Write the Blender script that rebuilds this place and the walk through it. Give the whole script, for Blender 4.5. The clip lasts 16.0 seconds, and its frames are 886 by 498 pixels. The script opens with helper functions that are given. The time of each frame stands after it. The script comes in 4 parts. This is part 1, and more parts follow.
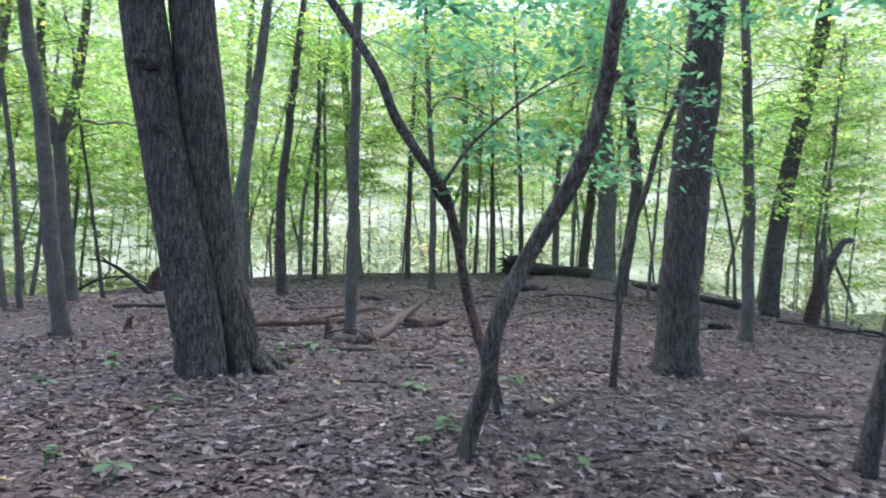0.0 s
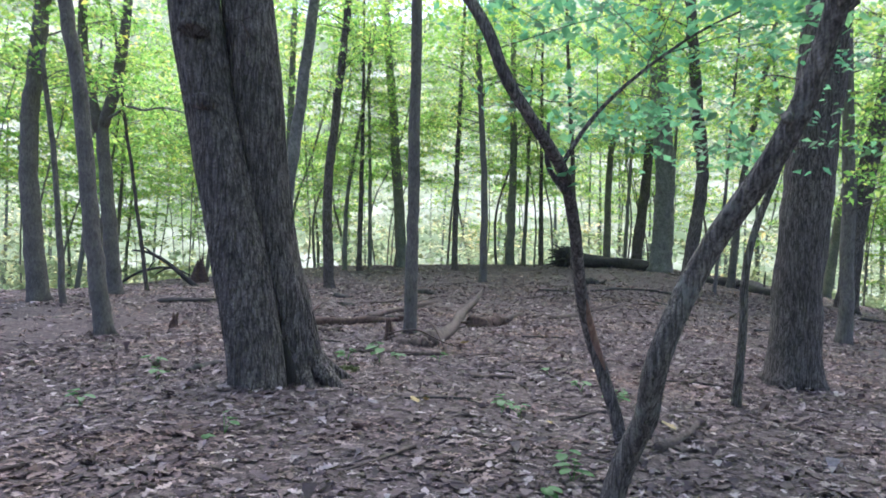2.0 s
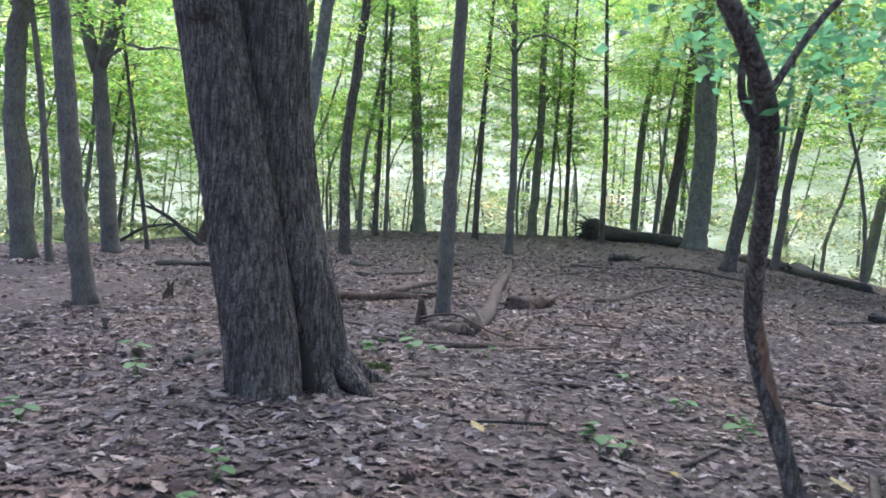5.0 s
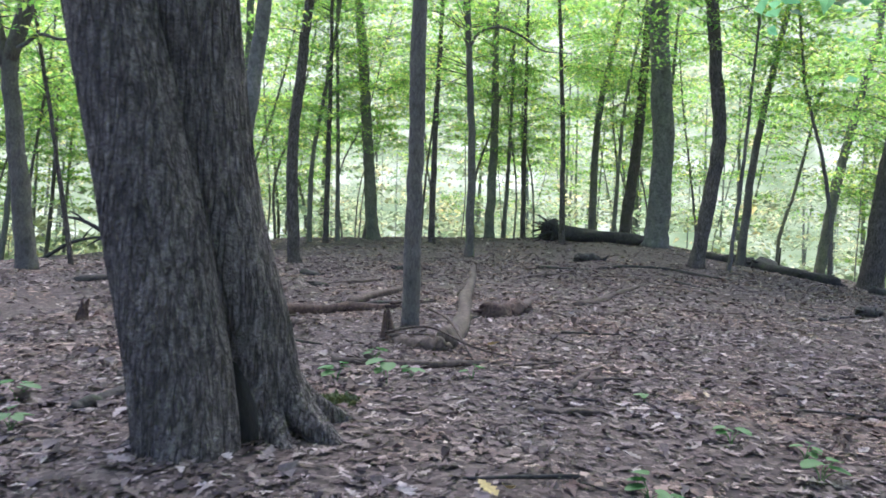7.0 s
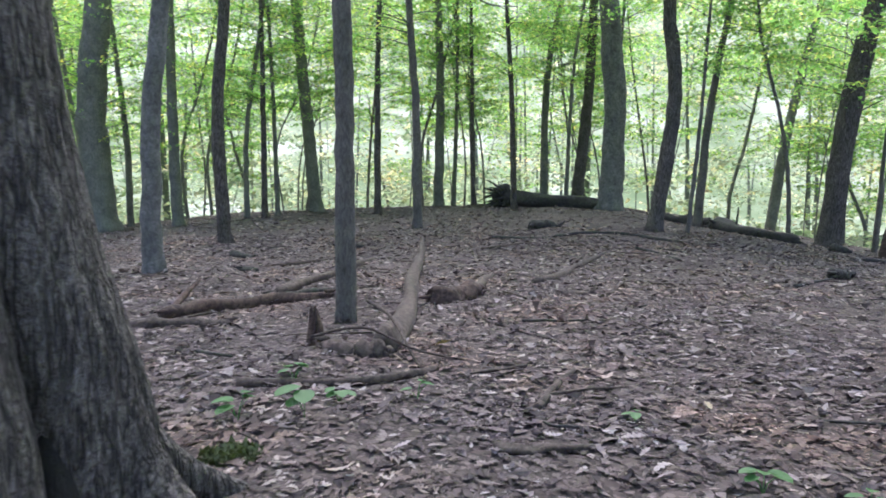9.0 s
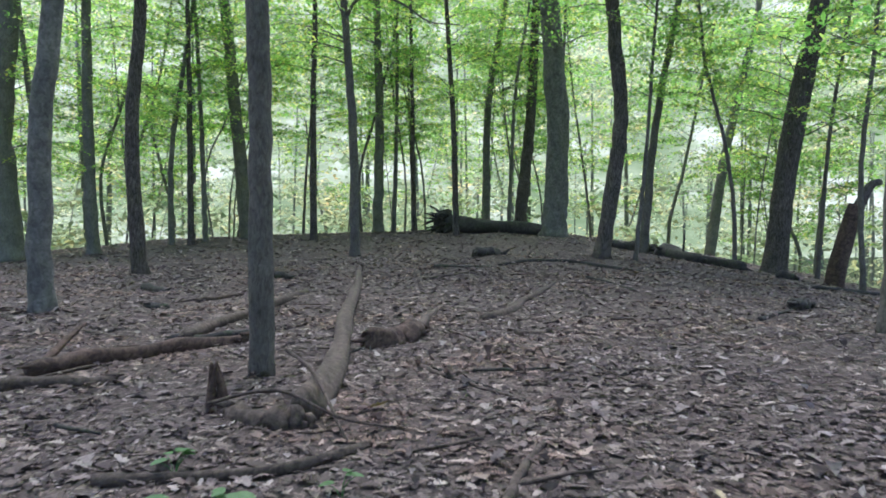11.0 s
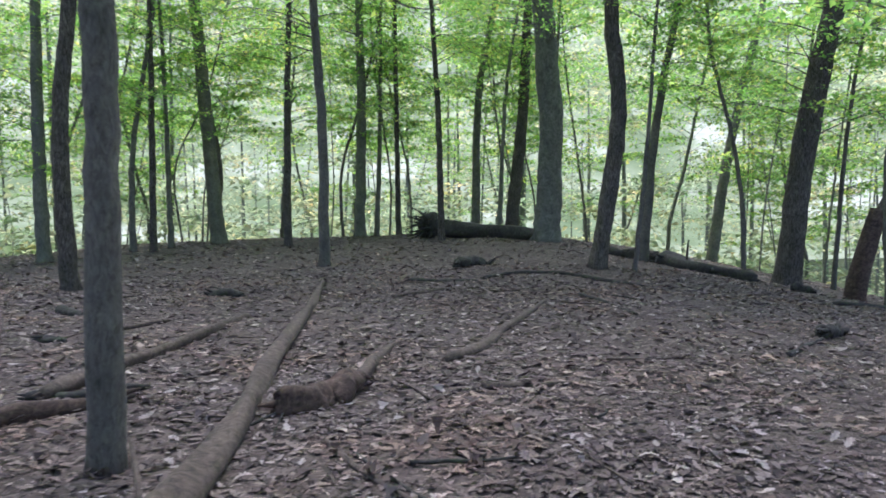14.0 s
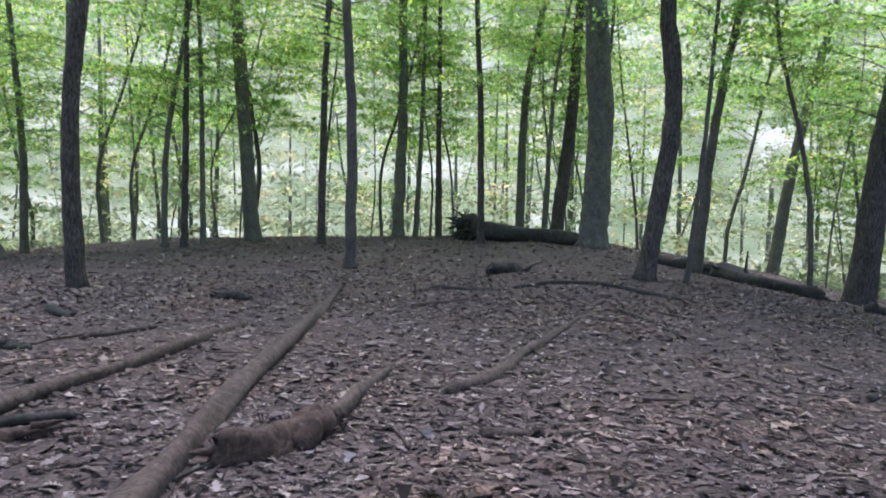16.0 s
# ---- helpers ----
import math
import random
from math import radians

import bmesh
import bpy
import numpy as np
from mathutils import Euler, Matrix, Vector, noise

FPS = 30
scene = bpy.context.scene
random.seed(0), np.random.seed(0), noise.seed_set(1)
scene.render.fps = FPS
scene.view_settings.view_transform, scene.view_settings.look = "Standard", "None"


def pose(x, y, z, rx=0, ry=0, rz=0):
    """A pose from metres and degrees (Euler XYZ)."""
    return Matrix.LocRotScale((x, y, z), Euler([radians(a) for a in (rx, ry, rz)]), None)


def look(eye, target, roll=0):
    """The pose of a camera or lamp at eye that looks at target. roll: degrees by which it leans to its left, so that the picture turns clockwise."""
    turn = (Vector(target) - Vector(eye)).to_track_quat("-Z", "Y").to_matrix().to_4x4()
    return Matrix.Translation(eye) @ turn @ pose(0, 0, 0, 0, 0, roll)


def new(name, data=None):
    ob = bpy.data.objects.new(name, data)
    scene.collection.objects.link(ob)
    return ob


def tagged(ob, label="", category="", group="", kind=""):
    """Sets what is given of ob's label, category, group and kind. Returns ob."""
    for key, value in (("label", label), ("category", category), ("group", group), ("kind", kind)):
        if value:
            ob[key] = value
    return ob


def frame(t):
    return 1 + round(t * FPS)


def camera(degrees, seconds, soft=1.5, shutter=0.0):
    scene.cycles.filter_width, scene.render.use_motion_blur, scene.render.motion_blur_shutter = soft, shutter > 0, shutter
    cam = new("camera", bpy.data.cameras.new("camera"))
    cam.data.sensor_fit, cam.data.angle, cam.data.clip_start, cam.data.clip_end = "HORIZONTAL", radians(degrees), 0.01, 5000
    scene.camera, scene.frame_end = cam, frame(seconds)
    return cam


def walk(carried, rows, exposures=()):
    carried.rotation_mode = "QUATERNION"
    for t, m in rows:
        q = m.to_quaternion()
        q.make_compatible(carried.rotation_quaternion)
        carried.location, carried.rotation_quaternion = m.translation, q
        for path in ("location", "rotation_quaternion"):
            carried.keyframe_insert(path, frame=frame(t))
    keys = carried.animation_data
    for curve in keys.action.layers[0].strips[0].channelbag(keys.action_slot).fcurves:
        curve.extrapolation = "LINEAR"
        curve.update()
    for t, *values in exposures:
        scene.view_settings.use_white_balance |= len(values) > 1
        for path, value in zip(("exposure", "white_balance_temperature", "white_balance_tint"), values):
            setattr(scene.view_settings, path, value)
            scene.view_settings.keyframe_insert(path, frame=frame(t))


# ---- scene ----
cam = camera(64.7, 16.0, soft=1.7, shutter=0.5)
PATH = [
    (0, (0.091, 0.547, 1.319), (0.083, 2.547, 1.365), 2.1),
    (0.5, (0.088, 0.844, 1.333), (-0.037, 2.839, 1.415), 2.9),
    (1, (-0.133, 1.169, 1.36), (-0.35, 3.156, 1.434), 3.2),
    (1.5, (-0.38, 1.423, 1.386), (-0.494, 3.418, 1.46), 2.4),
    (2, (-0.476, 1.718, 1.359), (-0.588, 3.715, 1.373), 2.2),
    (2.5, (-0.544, 1.97, 1.371), (-0.604, 3.968, 1.332), 3.1),
    (3, (-0.692, 2.272, 1.339), (-0.735, 4.27, 1.244), 3.6),
    (3.5, (-0.808, 2.561, 1.375), (-0.834, 4.558, 1.263), 3.8),
    (4, (-0.831, 2.872, 1.368), (-0.956, 4.867, 1.316), 4.4),
    (4.2, (-0.881, 2.99, 1.408), (-1.009, 4.983, 1.32), 4.7),
    (6.3, (-1.225, 4.326, 1.263), (-1.336, 6.321, 1.187), 2.9),
    (6.5, (-1.254, 4.45, 1.248), (-1.317, 6.446, 1.155), 3.1),
    (7, (-1.333, 4.827, 1.248), (-1.328, 6.826, 1.191), 2.8),
    (7.5, (-1.32, 5.186, 1.239), (-1.285, 7.175, 1.032), 2.5),
    (8, (-1.225, 5.549, 1.282), (-1.222, 7.538, 1.068), 2.3),
    (8.5, (-1.194, 5.857, 1.298), (-1.134, 7.846, 1.102), 2.1),
    (9, (-1.186, 6.203, 1.348), (-1.041, 8.192, 1.2), 0.8),
    (9.2, (-1.151, 6.338, 1.342), (-0.992, 8.325, 1.18), 0.6),
    (11.3, (-1.014, 7.616, 1.372), (-0.695, 9.59, 1.323), 0.8),
    (11.5, (-0.967, 7.769, 1.377), (-0.672, 9.747, 1.344), 0.6),
    (12, (-0.85, 8.085, 1.473), (-0.574, 10.066, 1.462), -0.0),
    (12.5, (-0.802, 8.435, 1.488), (-0.455, 10.404, 1.453), -0.1),
    (13, (-0.755, 8.749, 1.533), (-0.337, 10.705, 1.486), -0.0),
    (13.5, (-0.527, 9.038, 1.507), (-0.21, 11.012, 1.453), 0.0),
    (14, (-0.273, 9.277, 1.576), (0.047, 11.25, 1.499), 0.8),
    (14.5, (-0.147, 9.635, 1.549), (0.227, 11.6, 1.558), 1.5),
    (15, (-0.04, 9.972, 1.577), (0.307, 11.942, 1.575), 1.7),
    (15.5, (0.178, 10.248, 1.593), (0.368, 12.239, 1.59), 2.4),
    (16, (0.347, 10.459, 1.634), (0.523, 12.45, 1.554), 2.3),
]
EXPOSURES = [(0, 1.66, 5450, 22), (3, 1.74, 5470, 24.5), (5, 1.76, 5480, 24), (7.5, 1.79, 5500, 22), (9.2, 1.74, 5500, 22), (11.5, 1.37, 5470, 15.5), (13.5, 1.37, 5470, 17.5), (14.5, 1.38, 5450, 24), (16, 1.33, 5450, 28.5)]
walk(cam, [(t, look(eye, target, roll)) for t, eye, target, roll in PATH], EXPOSURES)

# ---- world, sun and sky ----
world = bpy.data.worlds.new("overcast_sky")
scene.world = world
world.use_nodes = True
wn = world.node_tree.nodes
sky = wn.new("ShaderNodeTexSky")
sky.sky_type = "NISHITA"
sky.sun_disc = False
sky.sun_elevation = radians(62)
sky.sun_rotation = radians(357)
sky.dust_density = 4.0
sky.ozone_density = 0.6
wn["Background"].inputs["Strength"].default_value = 0.13
world.node_tree.links.new(sky.outputs[0], wn["Background"].inputs["Color"])

sun_data = bpy.data.lights.new("sun", "SUN")
sun_data.energy = 1.5
sun_data.angle = radians(60)
sun_data.color = (1.0, 0.97, 0.92)
sun = new("sun", sun_data)
sun.matrix_world = look((-1, 17.5, 33), (0, 0, 0))


# ---- materials ----
def material(name, rough=0.8):
    m = bpy.data.materials.new(name)
    m.use_nodes = True
    nt = m.node_tree
    b = nt.nodes["Principled BSDF"]
    b.inputs["Roughness"].default_value = rough
    return m, nt, b


def ramp(nt, stops):
    r = nt.nodes.new("ShaderNodeValToRGB")
    el = r.color_ramp.elements
    while len(el) < len(stops):
        el.new(0.5)
    for e, (p, c) in zip(el, stops):
        e.position, e.color = p, (*c, 1)
    return r


def tex_noise(nt, vec, scale, detail=4, rough=0.6):
    n = nt.nodes.new("ShaderNodeTexNoise")
    n.inputs["Scale"].default_value = scale
    n.inputs["Detail"].default_value = detail
    n.inputs["Roughness"].default_value = rough
    nt.links.new(vec, n.inputs["Vector"])
    return n


def mixed(nt, kind, fac, a, b):
    n = nt.nodes.new("ShaderNodeMix")
    n.data_type, n.blend_type = "RGBA", kind
    for sock, v in ((n.inputs[0], fac), (n.inputs[6], a), (n.inputs[7], b)):
        if isinstance(v, (float, int)):
            sock.default_value = v
        elif isinstance(v, tuple):
            sock.default_value = (*v, 1)
        else:
            nt.links.new(v, sock)
    return n.outputs[2]


def bark(name, dark, mid, light, stretch=0.22, scale=26.0, depth=0.02, patches=None, furrow=0.0):
    """Bark: grain drawn out along the trunk, plates parted by furrows, broad stains and lichen."""
    m, nt, b = material(name, 0.9)
    tc = nt.nodes.new("ShaderNodeTexCoord")
    mp = nt.nodes.new("ShaderNodeMapping")
    mp.inputs["Scale"].default_value = (1, 1, stretch)
    nt.links.new(tc.outputs["Object"], mp.inputs["Vector"])
    warp = tex_noise(nt, mp.outputs[0], scale * 0.5, 3)
    vec = mixed(nt, "LINEAR_LIGHT", 1.6 / scale, mp.outputs[0], warp.outputs["Color"])
    fur = tex_noise(nt, vec, scale, 6, 0.65)
    stain = tex_noise(nt, tc.outputs["Object"], 2.3, 4)
    r = ramp(nt, [(0.32, dark), (0.5, mid), (0.72, light)])
    nt.links.new(fur.outputs["Fac"], r.inputs[0])
    s = ramp(nt, [(0.3, (0.62, 0.62, 0.62)), (0.7, (1.15, 1.12, 1.1))])
    nt.links.new(stain.outputs["Fac"], s.inputs[0])
    col = mixed(nt, "MULTIPLY", 1.0, r.outputs[0], s.outputs[0])
    high = fur.outputs["Fac"]
    if furrow:
        # long interlaced furrows between the ridges, short cracks across them
        deep = nt.nodes.new("ShaderNodeMapping")
        deep.inputs["Scale"].default_value = (1, 1, stretch * 0.6)
        nt.links.new(tc.outputs["Object"], deep.inputs["Vector"])
        line = tex_noise(nt, deep.outputs[0], furrow, 2, 0.5)
        off = nt.nodes.new("ShaderNodeMath")
        off.operation = "SUBTRACT"
        off.inputs[1].default_value = 0.5
        nt.links.new(line.outputs["Fac"], off.inputs[0])
        ridge = nt.nodes.new("ShaderNodeMath")
        ridge.operation = "ABSOLUTE"
        nt.links.new(off.outputs[0], ridge.inputs[0])
        vr = ramp(nt, [(0.0, (0.3, 0.28, 0.27)), (0.025, (0.55, 0.53, 0.52)), (0.08, (1.02, 1.0, 0.99)), (0.2, (1.25, 1.24, 1.23))])
        nt.links.new(ridge.outputs[0], vr.inputs[0])
        across = tex_noise(nt, tc.outputs["Object"], furrow * 2.2, 3, 0.6)
        ar = ramp(nt, [(0.36, (0.6, 0.59, 0.58)), (0.5, (1.0, 1.0, 1.0)), (0.66, (1.3, 1.3, 1.3))])
        nt.links.new(across.outputs["Fac"], ar.inputs[0])
        plates = mixed(nt, "MULTIPLY", 1.0, vr.outputs[0], ar.outputs[0])
        col = mixed(nt, "MULTIPLY", 1.0, col, plates)
        high = mixed(nt, "MULTIPLY", 0.6, plates, fur.outputs["Color"])
    if patches:
        pn = tex_noise(nt, tc.outputs["Object"], 5.0, 5, 0.7)
        pr = ramp(nt, [(0.56, (0, 0, 0)), (0.66, (0.7, 0.7, 0.7))])
        nt.links.new(pn.outputs["Fac"], pr.inputs[0])
        col = mixed(nt, "MIX", pr.outputs[0], col, patches)
    nt.links.new(col, b.inputs["Base Color"])
    bump = nt.nodes.new("ShaderNodeBump")
    bump.inputs["Strength"].default_value = 1.0
    bump.inputs["Distance"].default_value = depth
    nt.links.new(high, bump.inputs["Height"])
    nt.links.new(bump.outputs[0], b.inputs["Normal"])
    return m


BARK_OAK = bark("bark_oak", (0.066, 0.057, 0.051), (0.136, 0.118, 0.107), (0.255, 0.228, 0.208), 0.22, 34, 0.03, None, 19)
BARK_DARK = bark("bark_dark", (0.066, 0.056, 0.05), (0.128, 0.11, 0.1), (0.21, 0.186, 0.17), 0.25, 40, 0.012, None, 28)
BARK_MID = bark("bark_mid", (0.068, 0.06, 0.053), (0.135, 0.121, 0.107), (0.21, 0.193, 0.172), 0.4, 30, 0.008)
BARK_GREY = bark("bark_grey", (0.085, 0.081, 0.078), (0.16, 0.153, 0.147), (0.26, 0.252, 0.24), 0.8, 12, 0.006, (0.09, 0.092, 0.078))
BARK_SAP = bark("bark_sapling", (0.07, 0.061, 0.052), (0.15, 0.135, 0.116), (0.25, 0.23, 0.2), 0.16, 36, 0.012, (0.19, 0.19, 0.165), 36)
# trunks at the brow and beyond: bark coloured paler and greener to imitate haze
BARK_SLOPE_HAZED = bark("bark_slope_hazed", (0.1, 0.098, 0.08), (0.17, 0.165, 0.135), (0.25, 0.245, 0.2), 0.5, 20, 0.006)
BARK_FAR_HAZED = bark("bark_far_hazed", (0.12, 0.125, 0.1), (0.19, 0.2, 0.16), (0.27, 0.28, 0.23), 0.6, 14, 0.006)
SCAR = bark("scarred_wood", (0.09, 0.05, 0.035), (0.2, 0.115, 0.08), (0.32, 0.21, 0.15), 0.2, 30, 0.006)
ROT = bark("rotten_wood", (0.026, 0.016, 0.012), (0.078, 0.048, 0.037), (0.16, 0.108, 0.085), 1.0, 14, 0.012)
LOGWOOD = bark("weathered_log", (0.03, 0.022, 0.018), (0.085, 0.062, 0.05), (0.16, 0.125, 0.102), 1.0, 16, 0.008)
MOSSLOG = bark("mossy_log", (0.018, 0.016, 0.015), (0.045, 0.04, 0.036), (0.09, 0.08, 0.072), 1.0, 14, 0.012, (0.04, 0.055, 0.024))
HOLLOW_SHADE = bark("hollow_shade", (0.006, 0.005, 0.004), (0.012, 0.01, 0.008), (0.025, 0.02, 0.017), 0.4, 20, 0.02)


def leaf_material(name, stops, through_col, share=0.5):
    m, nt, b = material(name, 0.55)
    g = nt.nodes.new("ShaderNodeNewGeometry")
    r = ramp(nt, stops)
    nt.links.new(g.outputs["Random Per Island"], r.inputs[0])
    tc = nt.nodes.new("ShaderNodeTexCoord")
    patch = tex_noise(nt, tc.outputs["Object"], 0.35, 2)
    pr = ramp(nt, [(0.32, (0.75, 0.88, 0.8)), (0.55, (1.1, 1.05, 0.95)), (0.68, (1.6, 1.22, 0.85))])
    nt.links.new(patch.outputs["Fac"], pr.inputs[0])
    col = mixed(nt, "MULTIPLY", 1.0, r.outputs[0], pr.outputs[0])
    nt.links.new(col, b.inputs["Base Color"])
    tr = nt.nodes.new("ShaderNodeBsdfTranslucent")
    tcol = mixed(nt, "MULTIPLY", 1.0, col, through_col)
    nt.links.new(tcol, tr.inputs["Color"])
    mx = nt.nodes.new("ShaderNodeMixShader")
    mx.inputs[0].default_value = share
    nt.links.new(b.outputs[0], mx.inputs[1])
    nt.links.new(tr.outputs[0], mx.inputs[2])
    nt.links.new(mx.outputs[0], nt.nodes["Material Output"].inputs["Surface"])
    return m


LEAF = leaf_material("green_leaves", [(0.0, (0.055, 0.105, 0.024)), (0.5, (0.088, 0.152, 0.036)), (0.85, (0.135, 0.18, 0.045)), (1.0, (0.21, 0.195, 0.055))], (4.2, 4.4, 4.1), 0.65)
LEAF_NEAR = leaf_material("maple_leaves", [(0.0, (0.05, 0.105, 0.055)), (0.6, (0.075, 0.142, 0.072)), (1.0, (0.1, 0.168, 0.08))], (3.3, 4.0, 4.2), 0.58)
# leaves of the far woods, with distance haze put into a paler base colour
LEAF_FAR_HAZED = leaf_material("far_leaves_hazed", [(0.0, (0.17, 0.205, 0.125)), (0.5, (0.195, 0.23, 0.15)), (0.85, (0.225, 0.245, 0.155)), (1.0, (0.27, 0.255, 0.165))], (2.9, 2.9, 2.9), 0.65)
def loose_material():
    m, nt, b = material("loose_leaf", 0.7)
    info = nt.nodes.new("ShaderNodeObjectInfo")
    r = ramp(nt, [(0.0, (0.06, 0.04, 0.038)), (0.5, (0.11, 0.078, 0.073)), (0.85, (0.19, 0.145, 0.135)), (0.97, (0.36, 0.3, 0.28)), (1.0, (0.4, 0.3, 0.09))])
    nt.links.new(info.outputs["Random"], r.inputs[0])
    tc = nt.nodes.new("ShaderNodeTexCoord")
    vein = tex_noise(nt, tc.outputs["Object"], 6, 4)
    vr = ramp(nt, [(0.3, (0.7, 0.7, 0.7)), (0.7, (1.15, 1.15, 1.15))])
    nt.links.new(vein.outputs["Fac"], vr.inputs[0])
    nt.links.new(mixed(nt, "MULTIPLY", 1.0, r.outputs[0], vr.outputs[0]), b.inputs["Base Color"])
    return m


LOOSE = loose_material()
SEEDLING = leaf_material("seedling_leaves", [(0.0, (0.06, 0.14, 0.045)), (1.0, (0.1, 0.2, 0.07))], (1.5, 1.9, 1.4), 0.3)
MOSS = leaf_material("moss_leaves", [(0.0, (0.07, 0.08, 0.03)), (1.0, (0.12, 0.135, 0.05))], (1.2, 1.3, 1.0), 0.15)
def litter_material():
    """Fallen leaves: each its own brown, redder and greyer stretches, paler veins and blotches."""
    m, nt, b = material("dry_leaves", 0.75)
    g = nt.nodes.new("ShaderNodeNewGeometry")
    r = ramp(nt, [(0.0, (0.048, 0.033, 0.029)), (0.3, (0.086, 0.06, 0.051)), (0.58, (0.132, 0.096, 0.082)), (0.78, (0.19, 0.145, 0.125)), (0.92, (0.28, 0.227, 0.198)), (1.0, (0.42, 0.36, 0.32))])
    nt.links.new(g.outputs["Random Per Island"], r.inputs[0])
    tc = nt.nodes.new("ShaderNodeTexCoord")
    patch = tex_noise(nt, tc.outputs["Object"], 0.55, 4, 0.65)
    pr = ramp(nt, [(0.36, (0.86, 0.84, 0.92)), (0.5, (1.0, 0.98, 1.0)), (0.62, (1.16, 1.0, 0.9))])
    nt.links.new(patch.outputs["Fac"], pr.inputs[0])
    vein = tex_noise(nt, tc.outputs["Object"], 60, 4, 0.7)
    vr = ramp(nt, [(0.3, (0.7, 0.7, 0.7)), (0.7, (1.22, 1.22, 1.22))])
    nt.links.new(vein.outputs["Fac"], vr.inputs[0])
    col = mixed(nt, "MULTIPLY", 1.0, r.outputs[0], pr.outputs[0])
    nt.links.new(mixed(nt, "MULTIPLY", 1.0, col, vr.outputs[0]), b.inputs["Base Color"])
    return m


LITTER = litter_material()


def soil():
    m, nt, b = material("leaf_mould", 0.95)
    tc = nt.nodes.new("ShaderNodeTexCoord")
    v = nt.nodes.new("ShaderNodeTexVoronoi")
    v.inputs["Scale"].default_value = 26
    warp = tex_noise(nt, tc.outputs["Object"], 6, 3)
    vec = mixed(nt, "LINEAR_LIGHT", 0.12, tc.outputs["Object"], warp.outputs["Color"])
    nt.links.new(vec, v.inputs["Vector"])
    r = ramp(nt, [(0.0, (0.04, 0.028, 0.025)), (0.4, (0.07, 0.051, 0.045)), (0.75, (0.106, 0.08, 0.072)), (1.0, (0.17, 0.135, 0.12))])
    sep = nt.nodes.new("ShaderNodeSeparateColor")
    nt.links.new(v.outputs["Color"], sep.inputs[0])
    nt.links.new(sep.outputs[0], r.inputs[0])
    big = tex_noise(nt, tc.outputs["Object"], 0.5, 4)
    br = ramp(nt, [(0.3, (0.7, 0.68, 0.68)), (0.7, (1.15, 1.12, 1.1))])
    nt.links.new(big.outputs["Fac"], br.inputs[0])
    col = mixed(nt, "MULTIPLY", 1.0, r.outputs[0], br.outputs[0])
    # far off, past the brow, herbs and brush cover the soil
    geo = nt.nodes.new("ShaderNodeNewGeometry")
    dist = nt.nodes.new("ShaderNodeVectorMath")
    dist.operation = "LENGTH"
    nt.links.new(geo.outputs["Position"], dist.inputs[0])
    mr = nt.nodes.new("ShaderNodeMapRange")
    mr.inputs["From Min"].default_value, mr.inputs["From Max"].default_value = 44, 58
    nt.links.new(dist.outputs["Value"], mr.inputs["Value"])
    herb = tex_noise(nt, tc.outputs["Object"], 1.3, 5)
    hr = ramp(nt, [(0.32, (0.07, 0.1, 0.035)), (0.5, (0.13, 0.16, 0.075)), (0.62, (0.2, 0.19, 0.12)), (0.75, (0.27, 0.25, 0.19))])
    nt.links.new(herb.outputs["Fac"], hr.inputs[0])
    col = mixed(nt, "MIX", mr.outputs[0], col, hr.outputs[0])
    nt.links.new(col, b.inputs["Base Color"])
    bump = nt.nodes.new("ShaderNodeBump")
    bump.inputs["Strength"].default_value = 0.9
    bump.inputs["Distance"].default_value = 0.03
    nt.links.new(sep.outputs[1], bump.inputs["Height"])
    nt.links.new(bump.outputs[0], b.inputs["Normal"])
    return m


SOIL = soil()


# ---- ground ----
BUMP_RNG = np.random.RandomState(4)
BUMPS = [(BUMP_RNG.uniform(0, 6.28), BUMP_RNG.uniform(0.5, 3.6), BUMP_RNG.uniform(0, 6.28)) for _ in range(22)]


def height(x, y):
    """The knoll: nearly level, a brow all round, a valley and a far slope."""
    x, y = np.asarray(x, float), np.asarray(y, float)
    dx = x - 0.19 * np.maximum(0, y - 8)
    h = -0.10 + 0.0009 * np.minimum(np.maximum(0, y - 5), 35) ** 2
    kl = 0.0008 + 0.0017 * np.clip((y - 18) / 10, 0, 1)
    h = h - np.where(dx > 0, 0.006, kl) * np.minimum(dx * dx, 400)
    h = h + 0.3 * np.exp(-((x - 7) ** 2 / 30 + (y - 32) ** 2 / 60))
    r = ((np.abs(x) / 17) ** 4 + (np.maximum(0, y - 8) / 31) ** 4) ** 0.25
    e = np.maximum(0, (r - 1) * 25)
    drop = 0.3 * e * e / (e + 5)
    h = h - 8 * np.tanh(drop / 8) + 9 * np.tanh(np.maximum(0, e - 40) * 0.016)
    for a, f, p in BUMPS:
        h = h + 0.008 / (0.6 + f * 0.3) * np.sin(f * (x * np.cos(a) + y * np.sin(a)) + p)
    return h


def gz(x, y):
    return float(height(x, y))


def mesh_object(name, verts, faces, mat, smooth=True):
    """A mesh object from arrays of corners and of faces that all have as many corners."""
    verts, faces = np.asarray(verts, np.float32), np.asarray(faces, np.int32)
    me = bpy.data.meshes.new(name)
    n, k = faces.shape
    me.vertices.add(len(verts))
    me.vertices.foreach_set("co", verts.ravel())
    me.loops.add(n * k)
    me.loops.foreach_set("vertex_index", faces.ravel())
    me.polygons.add(n)
    me.polygons.foreach_set("loop_start", np.arange(0, n * k, k, dtype=np.int32))
    me.polygons.foreach_set("loop_total", np.full(n, k, np.int32))
    me.polygons.foreach_set("use_smooth", np.full(n, smooth))
    me.update(calc_edges=True)
    me.materials.append(mat)
    return new(name, me)


